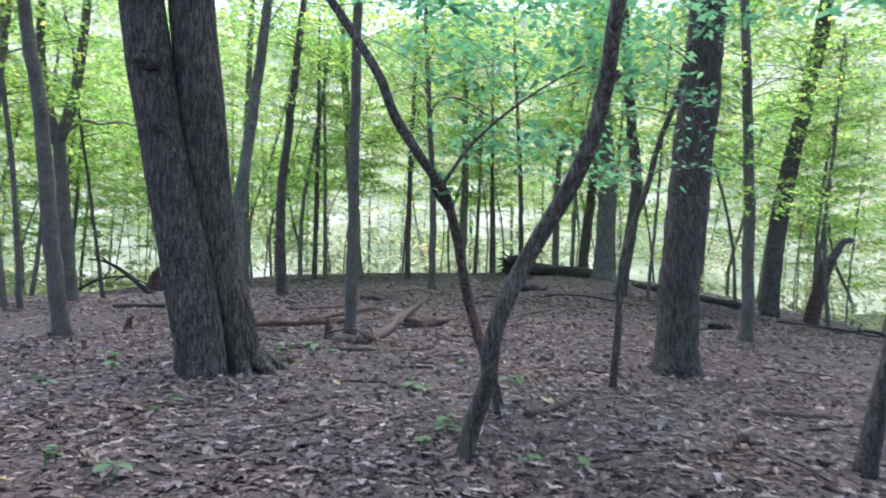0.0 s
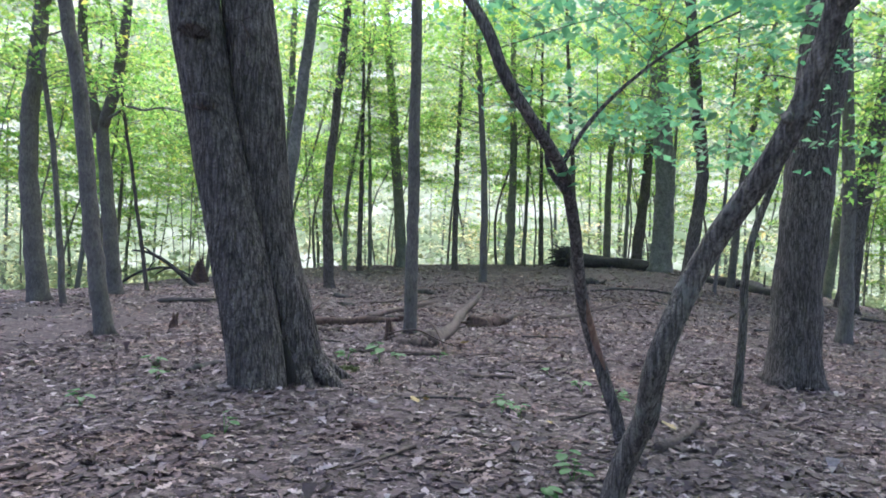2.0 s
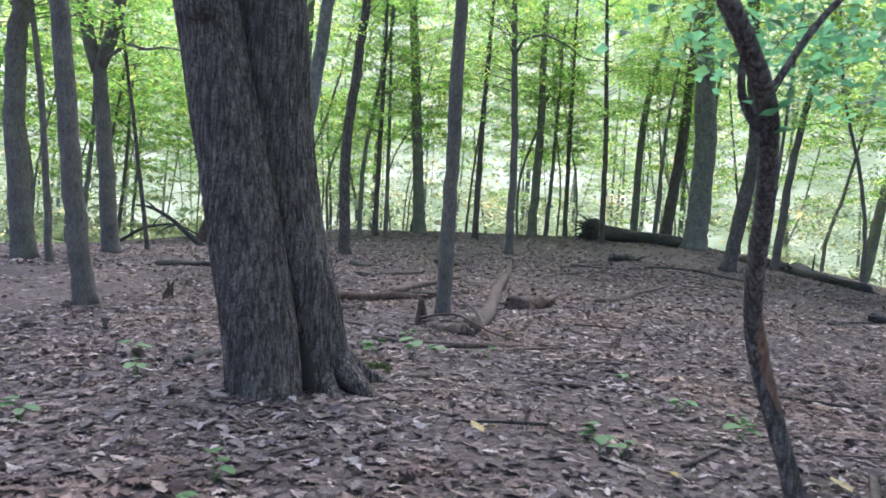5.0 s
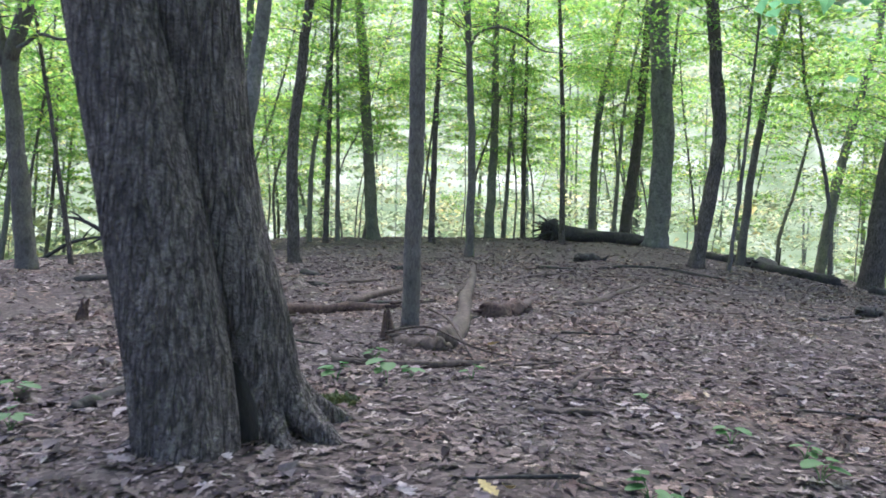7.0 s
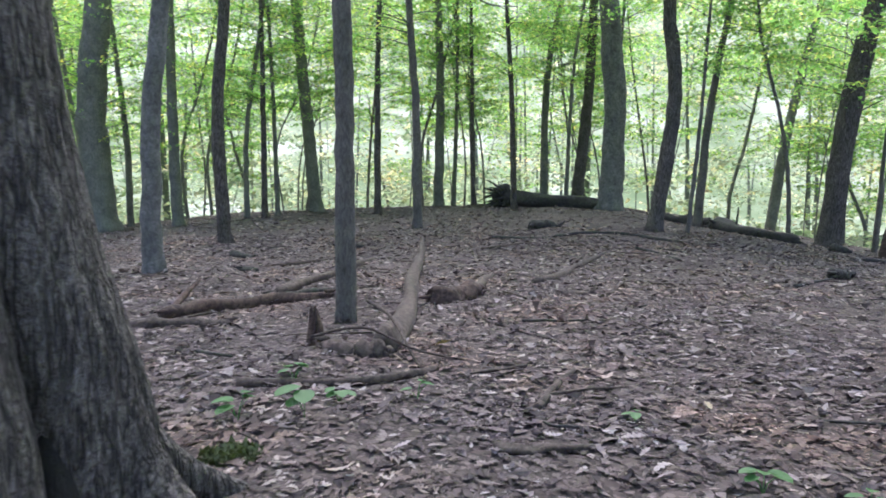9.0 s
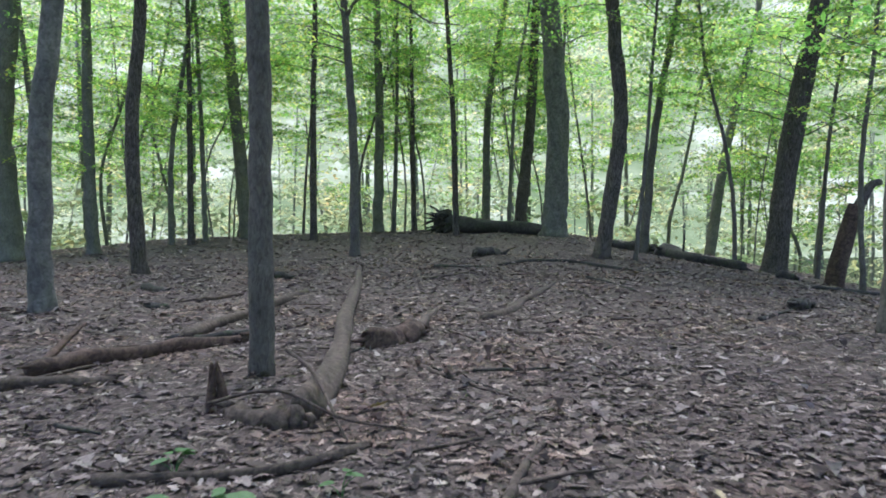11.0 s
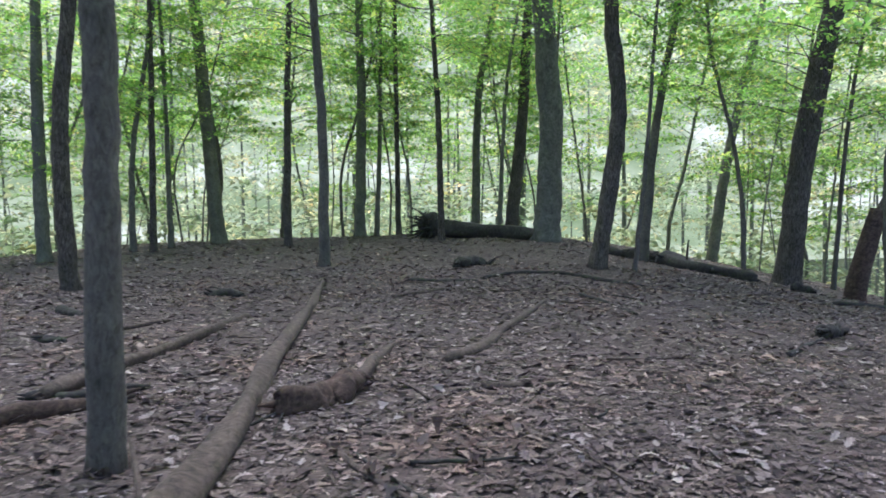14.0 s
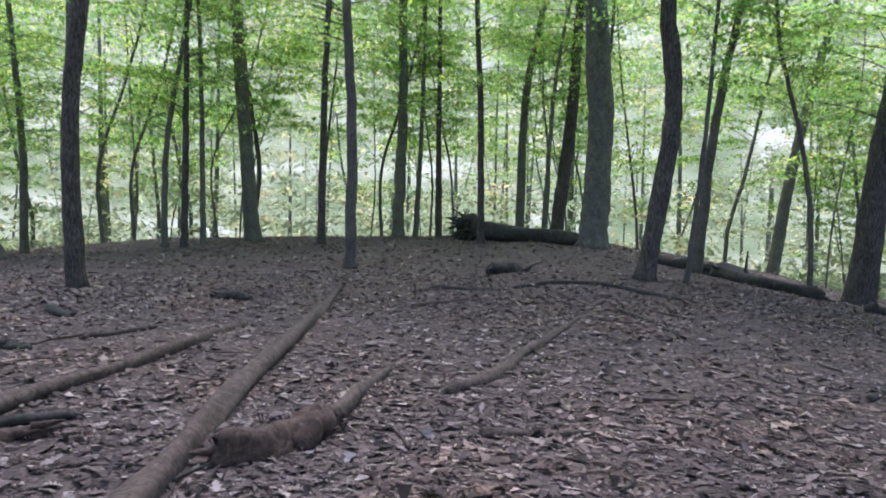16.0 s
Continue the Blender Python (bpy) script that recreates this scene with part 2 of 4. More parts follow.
def part(name, verts, faces, mat, parent, label="", smooth=True):
    ob = mesh_object(name, verts, faces, mat, smooth)
    ob.parent = parent
    return tagged(ob, label)


def spaced(lo, hi, fine_lo, fine_hi, step, grow):
    mid = list(np.arange(fine_lo, fine_hi + step / 2, step))
    up, s = [mid[-1]], step
    while up[-1] < hi:
        s *= grow
        up.append(up[-1] + s)
    down, s = [mid[0]], step
    while down[-1] > lo:
        s *= grow
        down.append(down[-1] - s)
    return np.array(down[:0:-1] + mid + up[1:])


def make_ground():
    xs, ys = spaced(-420, 420, -18, 18, 0.3, 1.09), spaced(-300, 460, 1, 42, 0.3, 1.09)
    gx, gy = np.meshgrid(xs, ys)
    z = height(gx, gy)
    verts = np.stack([gx, gy, z], -1).reshape(-1, 3)
    ny, nx = gx.shape
    i = np.arange(ny * nx).reshape(ny, nx)
    faces = np.stack([i[:-1, :-1], i[:-1, 1:], i[1:, 1:], i[1:, :-1]], -1).reshape(-1, 4)
    return tagged(mesh_object("ground", verts, faces, SOIL), "brown leaf-covered woodland knoll falling away to a valley", "ground", kind="structure")


ground = make_ground()


# ---- shapes ----
def spline(pts, n):
    """n points on a smooth line through pts."""
    pts = np.asarray(pts, float)
    seg = np.r_[0, np.cumsum(np.linalg.norm(np.diff(pts, axis=0), axis=1))]
    s = np.linspace(0, seg[-1], n)
    if len(pts) == 2:
        return np.stack([np.interp(s, seg, pts[:, k]) for k in range(pts.shape[1])], 1)
    m = np.gradient(pts, seg, axis=0)
    j = np.clip(np.searchsorted(seg, s) - 1, 0, len(seg) - 2)
    h = (seg[j + 1] - seg[j])[:, None]
    t = ((s - seg[j]) / h[:, 0])[:, None]
    return ((2 * t**3 - 3 * t**2 + 1) * pts[j] + (t**3 - 2 * t**2 + t) * h * m[j]
            + (-2 * t**3 + 3 * t**2) * pts[j + 1] + (t**3 - t**2) * h * m[j + 1])


def tube(line, radii, sides=10, rough=0.06, seed=0, ridge=0.0, flare=None):
    """A bent, tapered, uneven stem round a line, closed at both ends."""
    line, radii = np.asarray(line, float), np.asarray(radii, float)
    n = len(line)
    tang = np.gradient(line, axis=0)
    tang /= np.linalg.norm(tang, axis=1)[:, None]
    ref = np.array([1.0, 0, 0]) if abs(tang[0][0]) < 0.8 else np.array([0, 1.0, 0])
    u = ref - (tang @ ref)[:, None] * tang
    u /= np.linalg.norm(u, axis=1)[:, None]
    v = np.cross(tang, u)
    a = np.linspace(0, 2 * np.pi, sides, endpoint=False)
    rng = np.random.RandomState(seed)
    along = np.r_[0, np.cumsum(np.linalg.norm(np.diff(line, axis=0), axis=1))][:, None]
    mul = np.ones((n, sides))
    for k in range(5):
        f, w, p = rng.randint(1, 4), rng.uniform(0.6, 4.0), rng.uniform(0, 6.28)
        mul += rough * rng.uniform(0.3, 1) * np.sin(f * a[None] + w * along + p) / 1.6
    if ridge:
        for k in range(4):
            f, p, q = rng.randint(sides // 6, sides // 3), rng.uniform(0, 6.28), rng.uniform(2, 6)
            mul += ridge * np.abs(np.sin(f * a[None] / 2 + 0.8 * np.sin(q * along + p) + p)) - ridge * 0.6
    if flare:
        amount, reach, lobes = flare
        wave = 0.65 + 0.5 * np.sin(lobes * a[None] + rng.uniform(0, 6.28)) + 0.2 * np.sin((lobes + 2) * a[None] + 1.0)
        mul += amount * np.exp(-along / reach) * np.maximum(wave, 0.05)
    ring = radii[:, None] * mul
    verts = line[:, None] + ring[..., None] * (np.cos(a)[None, :, None] * u[:, None] + np.sin(a)[None, :, None] * v[:, None])
    verts = np.concatenate([verts.reshape(-1, 3), line[:1], line[-1:]])
    i = np.arange(n * sides).reshape(n, sides)
    nxt = np.roll(i, -1, axis=1)
    quads = np.stack([i[:-1], nxt[:-1], nxt[1:], i[1:]], -1).reshape(-1, 4)
    c0, c1 = n * sides, n * sides + 1
    cap0 = np.stack([nxt[0], i[0], np.full(sides, c0), np.full(sides, c0)], -1)
    cap1 = np.stack([i[-1], nxt[-1], np.full(sides, c1), np.full(sides, c1)], -1)
    return verts, np.concatenate([quads, cap0, cap1])


def joined(pieces):
    vs, fs, off = [], [], 0
    for v, f in pieces:
        vs.append(v)
        fs.append(f + off)
        off += len(v)
    return np.concatenate(vs), np.concatenate(fs)


def clean(verts, faces):
    """Splits the capped quads so that no face repeats a corner."""
    f = np.asarray(faces)
    tri = f[:, 2] == f[:, 3]
    q = f[~tri]
    return verts, np.concatenate([q[:, [0, 1, 2]], q[:, [0, 2, 3]], f[tri][:, :3]])


def solid(name, pieces, mat, parent, label=""):
    v, f = joined(pieces)
    return part(name, *clean(v, f), mat, parent, label)


def leaf_cloud(centres, size, rng, tilt=0.35, shape=0.6):
    """Pointed, slightly folded leaves, one at each centre, lying more or less level."""
    n = len(centres)
    a = rng.uniform(0, 2 * np.pi, n)
    s = size * rng.uniform(0.6, 1.25, n)
    u = np.stack([np.cos(a), np.sin(a), rng.normal(-0.25, tilt, n)], 1)
    w = np.stack([-np.sin(a), np.cos(a), rng.normal(0, tilt * 1.3, n)], 1)
    u, w = u * s[:, None] * 0.5, w * s[:, None] * 0.5 * shape
    up = np.array([0, 0, 1.0]) * (s * 0.12)[:, None]
    v = np.stack([centres - u, centres - w - 0.15 * u + up, centres + u, centres + w - 0.15 * u + up], 1).reshape(-1, 3)
    i = np.arange(n * 4).reshape(n, 4)
    return v, np.concatenate([i[:, [0, 1, 2]], i[:, [0, 2, 3]]])


def sprays(trunk_at, zs, reach, rng, per=55, droop=-0.05):
    """Branches that leave the trunk at heights zs, fanned out into flat plates of side twigs, and the places of their leaves."""
    twigs, places = [], []
    for z in zs:
        p = trunk_at(z)
        a = rng.uniform(0, 2 * np.pi)
        length = reach * rng.uniform(0.5, 1.15)
        d = np.array([np.cos(a), np.sin(a), rng.uniform(0.0, 0.38)])
        side = np.array([-np.sin(a), np.cos(a), rng.normal(0, 0.1)])
        end = p + d * length + np.array([0, 0, droop * length])
        mid = p + d * length * 0.5 + np.array([0, 0, 0.1 * length])
        line = spline([p, mid, end], 8)
        twigs.append(tube(line[[0, 2, 4, 7]], np.linspace(0.006 * length + 0.003, 0.003, 4), 4, 0.0))
        fans = rng.randint(6, 10)
        n = max(3, int(per * length / reach / fans))
        for k in range(fans):
            t = 0.28 + 0.72 * (k + rng.uniform(0, 1)) / fans
            q = line[int(t * 7)]
            way = side * (1 if k % 2 else -1) * rng.uniform(0.6, 1.0) + d * rng.uniform(0.25, 0.8)
            far = length * rng.uniform(0.22, 0.48) * (1.25 - 0.6 * abs(t - 0.55))
            tip = q + way * far + np.array([0, 0, -0.12 * far])
            if k % 3 == 0:
                twigs.append(tube(spline([q, tip], 3), np.array([0.004, 0.003, 0.002]), 3, 0.0))
            u = rng.uniform(0.1, 1.08, n)
            c = q + (tip - q) * u[:, None] - np.array([0, 0, 0.08]) * (u * u)[:, None]
            places.append(c + rng.normal(0, 1, (n, 3)) * np.array([0.11, 0.11, 0.035]) * (0.6 + 0.3 * length))
    return twigs, np.concatenate(places)


def tree(x, y, d, bends, top, label, mat, name="tree", crown=(3.5, 12.0, 12, 2.0), leaf=0.135, per=82, seed=1, sides=14,
         leaf_mat=None, flare=(0.5, 0.22, 3), ridge=0.0, taper=0.55, category="tree", group="trees on the knoll"):
    """A woodland tree: bends are (sideways, height) of the trunk above its foot, top its height, d its width at the foot."""
    z0 = gz(x, y)
    root = tagged(new(name), label, category, group)
    root.location = (x, y, z0)
    rng = np.random.RandomState(seed * 7 + 3)
    pts = [(0, 0, -0.12)] + [(b[0], 0.0, b[1]) for b in bends if b[1] > 0.2]
    last, prev = pts[-1], pts[-2]
    if top > last[2] + 1:
        slope = np.clip((last[0] - prev[0]) / max(0.5, last[2] - prev[2]), -0.22, 0.22)
        rise = top - last[2]
        pts += [(last[0] + slope * rise * 0.5, rng.uniform(-0.2, 0.2), last[2] + rise * 0.5), (last[0] + slope * rise * 0.8, rng.uniform(-0.4, 0.4), top)]
    n = max(16, int(top * 4))
    line = spline(pts, n)
    line[1:-1, :2] += rng.normal(0, 0.006 + d * 0.01, (n - 2, 2))
    frac = np.linspace(0, 1, n)
    rad = d / 2 * (1 - taper * frac ** 0.9)
    solid("trunk", [tube(line, rad, sides, 0.05, seed, ridge, flare)], mat, root)

    def at(z):
        return np.array([np.interp(z, line[:, 2], line[:, k]) for k in range(3)])

    if crown:
        lo, hi, count, reach = crown
        twigs, places = sprays(at, lo + (hi - lo) * rng.uniform(0, 1, int(count * 3.3)) ** 0.95, reach * 1.15, rng, per)
        tagged(solid("branchwork", twigs, mat, root), kind="stuff")
        v, f = leaf_cloud(places, leaf, rng)
        tagged(part("crown", v, f, leaf_mat or LEAF, root, smooth=False), kind="stuff")
        if top >= 13:
            reach2 = 2.2 + d * 3
            # leaf heads added mostly out of view, their number set to shade the ground
            heads = 90 if x > 1 and 10 < y < 30 else 12 if x < -2 and y < 27 else 18 if y > 30 else 40
            c = line[-1] + rng.normal(0, 1, (heads, 3)) * np.array([reach2, reach2, 1.6]) + np.array([0, 0, -0.5])
            c = np.repeat(c, 45, axis=0) + rng.normal(0, 1, (heads * 45, 3)) * np.array([0.8, 0.8, 0.16])
            tagged(part("shade_canopy", *leaf_cloud(c, 0.28, rng), LEAF, root, smooth=False), kind="stuff")
    return root


# ---- trees on the knoll ----
tree(-6.3, 12.3, 0.28, [(0, 0), (-0.3, 1.9), (-0.55, 3.8), (-0.83, 5.1), (-1.0, 6.1)], 14, "slender dark-barked tree leaning beside the knoll's brow", BARK_MID, crown=(5.5, 13, 10, 2.0), seed=2)


def forked_tree(x, y, d, bends, fork, arms, label, mat, seed):
    root = tree(x, y, d, bends, fork + 0.4, label, mat, crown=None, seed=seed, taper=0.25)
    z0 = np.array([bends[-1][0], 0, fork])
    rng = np.random.RandomState(seed)
    tips = []
    for k, arm in enumerate(arms):
        line = spline([z0 - np.array([0, 0, 0.35])] + [z0 + np.array(a) for a in arm], 18)
        solid("limb", [tube(line, np.linspace(d * 0.4, d * 0.18, 18), 10, 0.05, seed + k)], mat, root)
        tips.append(line)
    limb = spline([z0 + np.array(p) for p in ((0, 0, -0.05), (0.4, -0.1, 0.08), (0.75, -0.15, 0.3), (1.2, -0.15, 0.22), (1.7, -0.1, 0.3), (2.3, 0, 0.2))], 24)
    solid("branch", [tube(limb, np.linspace(0.05, 0.016, 24), 8, 0.1, seed)], BARK_GREY, root, "bare pale dead branch")
    for i, off in ((9, (0.25, 0, 0.35)), (14, (0.3, -0.1, 0.25)), (17, (0.2, 0.05, -0.3))):
        solid("twig", [tube(spline([limb[i], limb[i] + np.array(off)], 6), np.linspace(0.016, 0.005, 6), 6, 0.05, i)], BARK_GREY, root)
    twigs, places = [], []
    for line in tips:
        t, p = sprays(lambda z: line[int(np.clip((z - line[0][2]) / (line[-1][2] - line[0][2]), 0, 1) * 17)], rng.uniform(fork + 0.5, line[-1][2], 20), 2.2, rng, 90)
        twigs += t
        places.append(p)
    tagged(solid("branchwork", twigs, mat, root), kind="stuff")
    tagged(part("crown", *leaf_cloud(np.concatenate(places), 0.13, rng), LEAF, root, smooth=False), kind="stuff")
    return root


forked_tree(-10.2, 19.9, 0.42, [(0, 0), (-0.3, 2.2), (-0.6, 4.6)], 4.7, [[(-0.35, 0, 0.7), (-0.55, 0, 1.7), (-0.7, 0.2, 5.5)], [(0.35, 0, 0.8), (0.5, 0, 1.9), (0.6, 0.2, 6.0)]],
            "dark tree forking into two limbs at the brow", BARK_MID, 5)
tree(-9.6, 16.6, 0.15, [(0, 0), (-0.36, 3.2), (-0.73, 5.5)], 10, "thin leaning young tree among fallen leaves", BARK_MID, crown=(4.5, 9.5, 9, 1.6), seed=6, sides=8)
tree(-10.1, 21.5, 0.13, [(0, 0), (-0.7, 3.9), (-1.16, 6.4)], 9, "thin leaning sapling on the brow", BARK_DARK, crown=(4, 8.5, 9, 1.6), seed=7, sides=8)
tree(-10.6, 17.3, 0.46, [(0, 0), (-0.42, 3.5), (-0.23, 6.9)], 16, "sturdy dark tree with a slight bow in its trunk", BARK_MID, crown=(6, 14, 12, 2.6), seed=8)
tree(-5.15, 18.1, 0.34, [(0, 0), (0.01, 2.6), (0.2, 4.5)], 15, "pale smooth grey tree with scattered knots", BARK_GREY, crown=(6.5, 14, 10, 2.2), seed=9, sides=18)
tree(-11.9, 33, 1.2, [(0, 0), (-0.32, 4.3), (-0.02, 8.3)], 20, "broad old dark tree half hidden in leaves", BARK_SLOPE_HAZED, crown=(3.5, 17, 26, 3.0), seed=10)
tree(-11.8, 35.5, 0.3, [(0, 0), (-0.1, 3.4), (-0.5, 7.2)], 13, "thin leaning tree on the brow", BARK_SLOPE_HAZED, crown=(3, 12, 12, 2), seed=11, sides=8)
tree(-9.3, 33.4, 0.45, [(0, 0), (-0.15, 4.2), (-0.2, 8.4)], 15, "straight tree with leaves on its lower trunk", BARK_SLOPE_HAZED, crown=(2.5, 14, 18, 2), seed=12)
tree(-5.4, 24.3, 0.36, [(0, 0), (-0.18, 3.2), (0.01, 6.0)], 15, "dark slightly crooked tree on bare leaf litter", BARK_DARK, crown=(6, 14, 14, 2.4), seed=13)
tree(-7.1, 35.3, 0.24, [(0, 0), (-0.02, 3.2), (0.57, 7.7)], 12, "thin tree leaning at the brow", BARK_SLOPE_HAZED, crown=(3.5, 11, 12, 2), seed=14, sides=8)
tree(-6.3, 34.8, 0.26, [(0, 0), (-0.05, 4.2), (-0.13, 8.6)], 13, "straight thin dark tree at the brow", BARK_DARK, crown=(4, 12, 12, 2), seed=15, sides=8)
tree(-6.0, 36.1, 0.22, [(0, 0), (-0.15, 4.3), (-0.26, 6.6)], 12, "thin tree at the brow", BARK_SLOPE_HAZED, crown=(3.5, 11, 12, 2), seed=16, sides=8)
tree(-4.6, 38, 0.62, [(0, 0), (-0.43, 4.4), (-0.8, 8.1)], 18, "stout tree leaning slightly at the brow", BARK_SLOPE_HAZED, crown=(5.5, 16, 22, 3), seed=17)
tree(-1.69, 14.08, 0.235, [(0, 0), (-0.03, 1.8), (-0.06, 3.5)], 14, "straight slender grey-brown tree beside fallen logs", BARK_MID, crown=(6.5, 13, 10, 2.2), seed=18, sides=20, flare=(0.35, 0.15, 3), taper=0.45)
tree(-1.8, 35.7, 0.3, [(0, 0), (-0.04, 6.4), (-0.01, 8.7)], 14, "straight dark tree at the brow", BARK_DARK, crown=(4.5, 13, 14, 2.2), seed=19, sides=8)
arched = tree(-0.4, 28, 0.3, [(0, 0), (-0.09, 3.6), (-0.35, 6.9)], 13, "slim grey tree behind the long fallen log", BARK_MID, crown=(5.5, 12, 16, 2.6), seed=20, sides=10)
solid("branch", [tube(spline([(-0.3, 0, 6.9), (-0.1, -0.1, 7.3), (0.5, -0.3, 7.5), (1.3, -0.5, 7.2), (2.0, -0.6, 6.75), (2.9, -0.6, 6.7)], 30), np.linspace(0.05, 0.015, 30), 8, 0.08, 2)], BARK_MID, arched)
tree(1.0, 40, 0.5, [(0, 0), (0.05, 5.0), (-0.1, 9.5)], 16, "straight tree just past the brow", BARK_SLOPE_HAZED, crown=(5, 15, 18, 2.6), seed=21)
tree(1.8, 40.5, 0.24, [(0, 0), (0.08, 4.5), (0.08, 7.5)], 11, "thin tree just past the brow", BARK_SLOPE_HAZED, crown=(4, 10, 10, 2), seed=22, sides=8)
tree(2.7, 39.8, 0.26, [(0, 0), (-0.2, 7.0), (-0.26, 9.2)], 13, "thin dark tree just past the brow", BARK_DARK, crown=(4, 12, 12, 2), seed=23, sides=8)
tree(3.85, 35.1, 0.27, [(0, 0), (-0.15, 4.0), (-0.48, 8.5)], 13, "thin dark tree before an upturned root", BARK_DARK, crown=(5, 12, 12, 2.2), seed=24, sides=8)
tree(6.6, 42, 0.45, [(0, 0), (0.17, 7.8), (0.55, 10)], 15, "tree behind the fallen log on the brow", BARK_SLOPE_HAZED, crown=(5, 14, 18, 2.4), seed=25)
tree(7.8, 40.2, 0.62, [(0, 0), (0.53, 5.9), (0.6, 8.6)], 17, "leaning dark tree behind a fallen log", BARK_DARK, crown=(6, 16, 16, 2.6), seed=26)
tree(7.0, 39, 0.22, [(0, 0), (0.45, 8.2), (0.68, 9.5)], 12, "thin tree behind a fallen log", BARK_SLOPE_HAZED, crown=(5, 11, 10, 2), seed=27, sides=8)
tree(7.75, 34.6, 0.98, [(0, 0), (0.11, 4.0), (-0.3, 8.7)], 22, "big grey-brown tree at the end of a fallen log", BARK_GREY, crown=(7, 18, 22, 3.2), seed=28, sides=20, taper=0.4)
tree(6.6, 26.6, 0.46, [(0, 0), (0.34, 2.3), (0.5, 3.8), (0.22, 6.7)], 15, "dark tree with a bowed trunk", BARK_DARK, crown=(7, 14, 14, 2.4), seed=29, taper=0.35)
tree(9.1, 29.2, 0.31, [(0, 0), (0.28, 3.8), (0.87, 7.5)], 13, "slim leaning tree beside a mossy log", BARK_MID, crown=(5, 12, 14, 2.2), seed=30, sides=10)
tree(7.6, 26.5, 0.14, [(0, 0), (0.28, 3.5), (0.44, 6.8)], 10, "thin leaning sapling among dry leaves", BARK_MID, crown=(4.5, 9.5, 12, 1.8), seed=31, sides=8)
tree(18.7, 42, 0.62, [(0, 0), (0.62, 5.0), (1.9, 11.4)], 16, "leaning tree down the slope", BARK_SLOPE_HAZED, crown=(5, 15, 16, 2.6), seed=32)
tree(11.1, 27.1, 0.15, [(0, 0), (-0.1, 2.0), (-0.5, 4.0), (-1.18, 6.3)], 9, "thin crooked sapling leaning over", BARK_MID, crown=(4, 8.5, 12, 1.8), seed=33, sides=8)
tree(12.2, 26.8, 0.7, [(0, 0), (0.45, 4.1), (1.1, 7.4)], 18, "stout dark leaning tree on the brow", BARK_DARK, crown=(3.5, 16, 20, 2.8), seed=34, sides=18, taper=0.4)
tree(13.0, 24.1, 0.16, [(0, 0), (-0.19, 3.5), (0.06, 6.3)], 10, "thin tree beside a broken snag", BARK_MID, crown=(4, 9.5, 10, 1.8), seed=35, sides=8)
tree(17.4, 28, 0.45, [(0, 0), (0.6, 2.5), (1.4, 6.0)], 14, "leaning tree at the slope", BARK_MID, crown=(4, 13, 14, 2.4), seed=36)
tree(14.2, 27.5, 0.15, [(0, 0), (0.29, 4.6), (0.93, 8.9)], 11, "thin leaning sapling on the brow", BARK_MID, crown=(4, 10, 12, 1.8), seed=37, sides=8)
tree(3.5, 10.85, 0.6, [(0, 0), (0.1, 2.0), (0.3, 4.8)], 18, "large dark tree with flared roots", BARK_DARK, crown=(6, 16, 12, 2.6), seed=38, sides=28, flare=(0.7, 0.28, 4), ridge=0.03, taper=0.25)
tree(2.15, 9.0, 0.095, [(0, 0), (0.05, 0.8), (0.12, 1.8), (0.34, 2.4), (0.5, 3.1), (0.7, 3.6)], 6.5, "thin crooked sapling with a bare stem", BARK_SAP, crown=(2.4, 6.2, 9, 1.1), leaf=0.1, per=40, seed=39, sides=10, leaf_mat=LEAF_NEAR)
tree(6.9, 16.3, 0.3, [(0, 0), (-0.01, 2.6), (-0.17, 6.4)], 12, "grey tree with leafy shoots", BARK_MID, crown=(2.5, 11, 16, 1.8), seed=40, sides=10)
tree(3.3, 5.9, 0.15, [(0, 0), (0.19, 0.87), (0.5, 2.4)], 7, "young dark-stemmed tree leaning away", BARK_DARK, crown=(3.5, 6.5, 5, 1.4), seed=41, sides=12, leaf_mat=LEAF_NEAR)


# ---- trees behind the start of the walk ----
def trees_behind():
    rng = np.random.RandomState(61)
    spots = []
    while len(spots) < 18:
        x, y = rng.uniform(-16, 16), rng.uniform(-18, 6)
        if abs(x) < 2.5 and y > -5 or abs(x) < 6 and y > 1 or any(math.hypot(x - a, y - b) < 2.5 for a, b in spots):
            continue
        spots.append((x, y))
        tree(x, y, rng.uniform(0.2, 0.55), [(0, 0), (rng.normal(0, 0.2), 3.0), (rng.normal(0, 0.3), 6.0)], rng.uniform(13, 18), "tall forest tree standing in dry leaves",
             BARK_MID if len(spots) % 2 else BARK_DARK, crown=(7.0, 13.0, 6, 2.2), seed=300 + len(spots))


trees_behind()


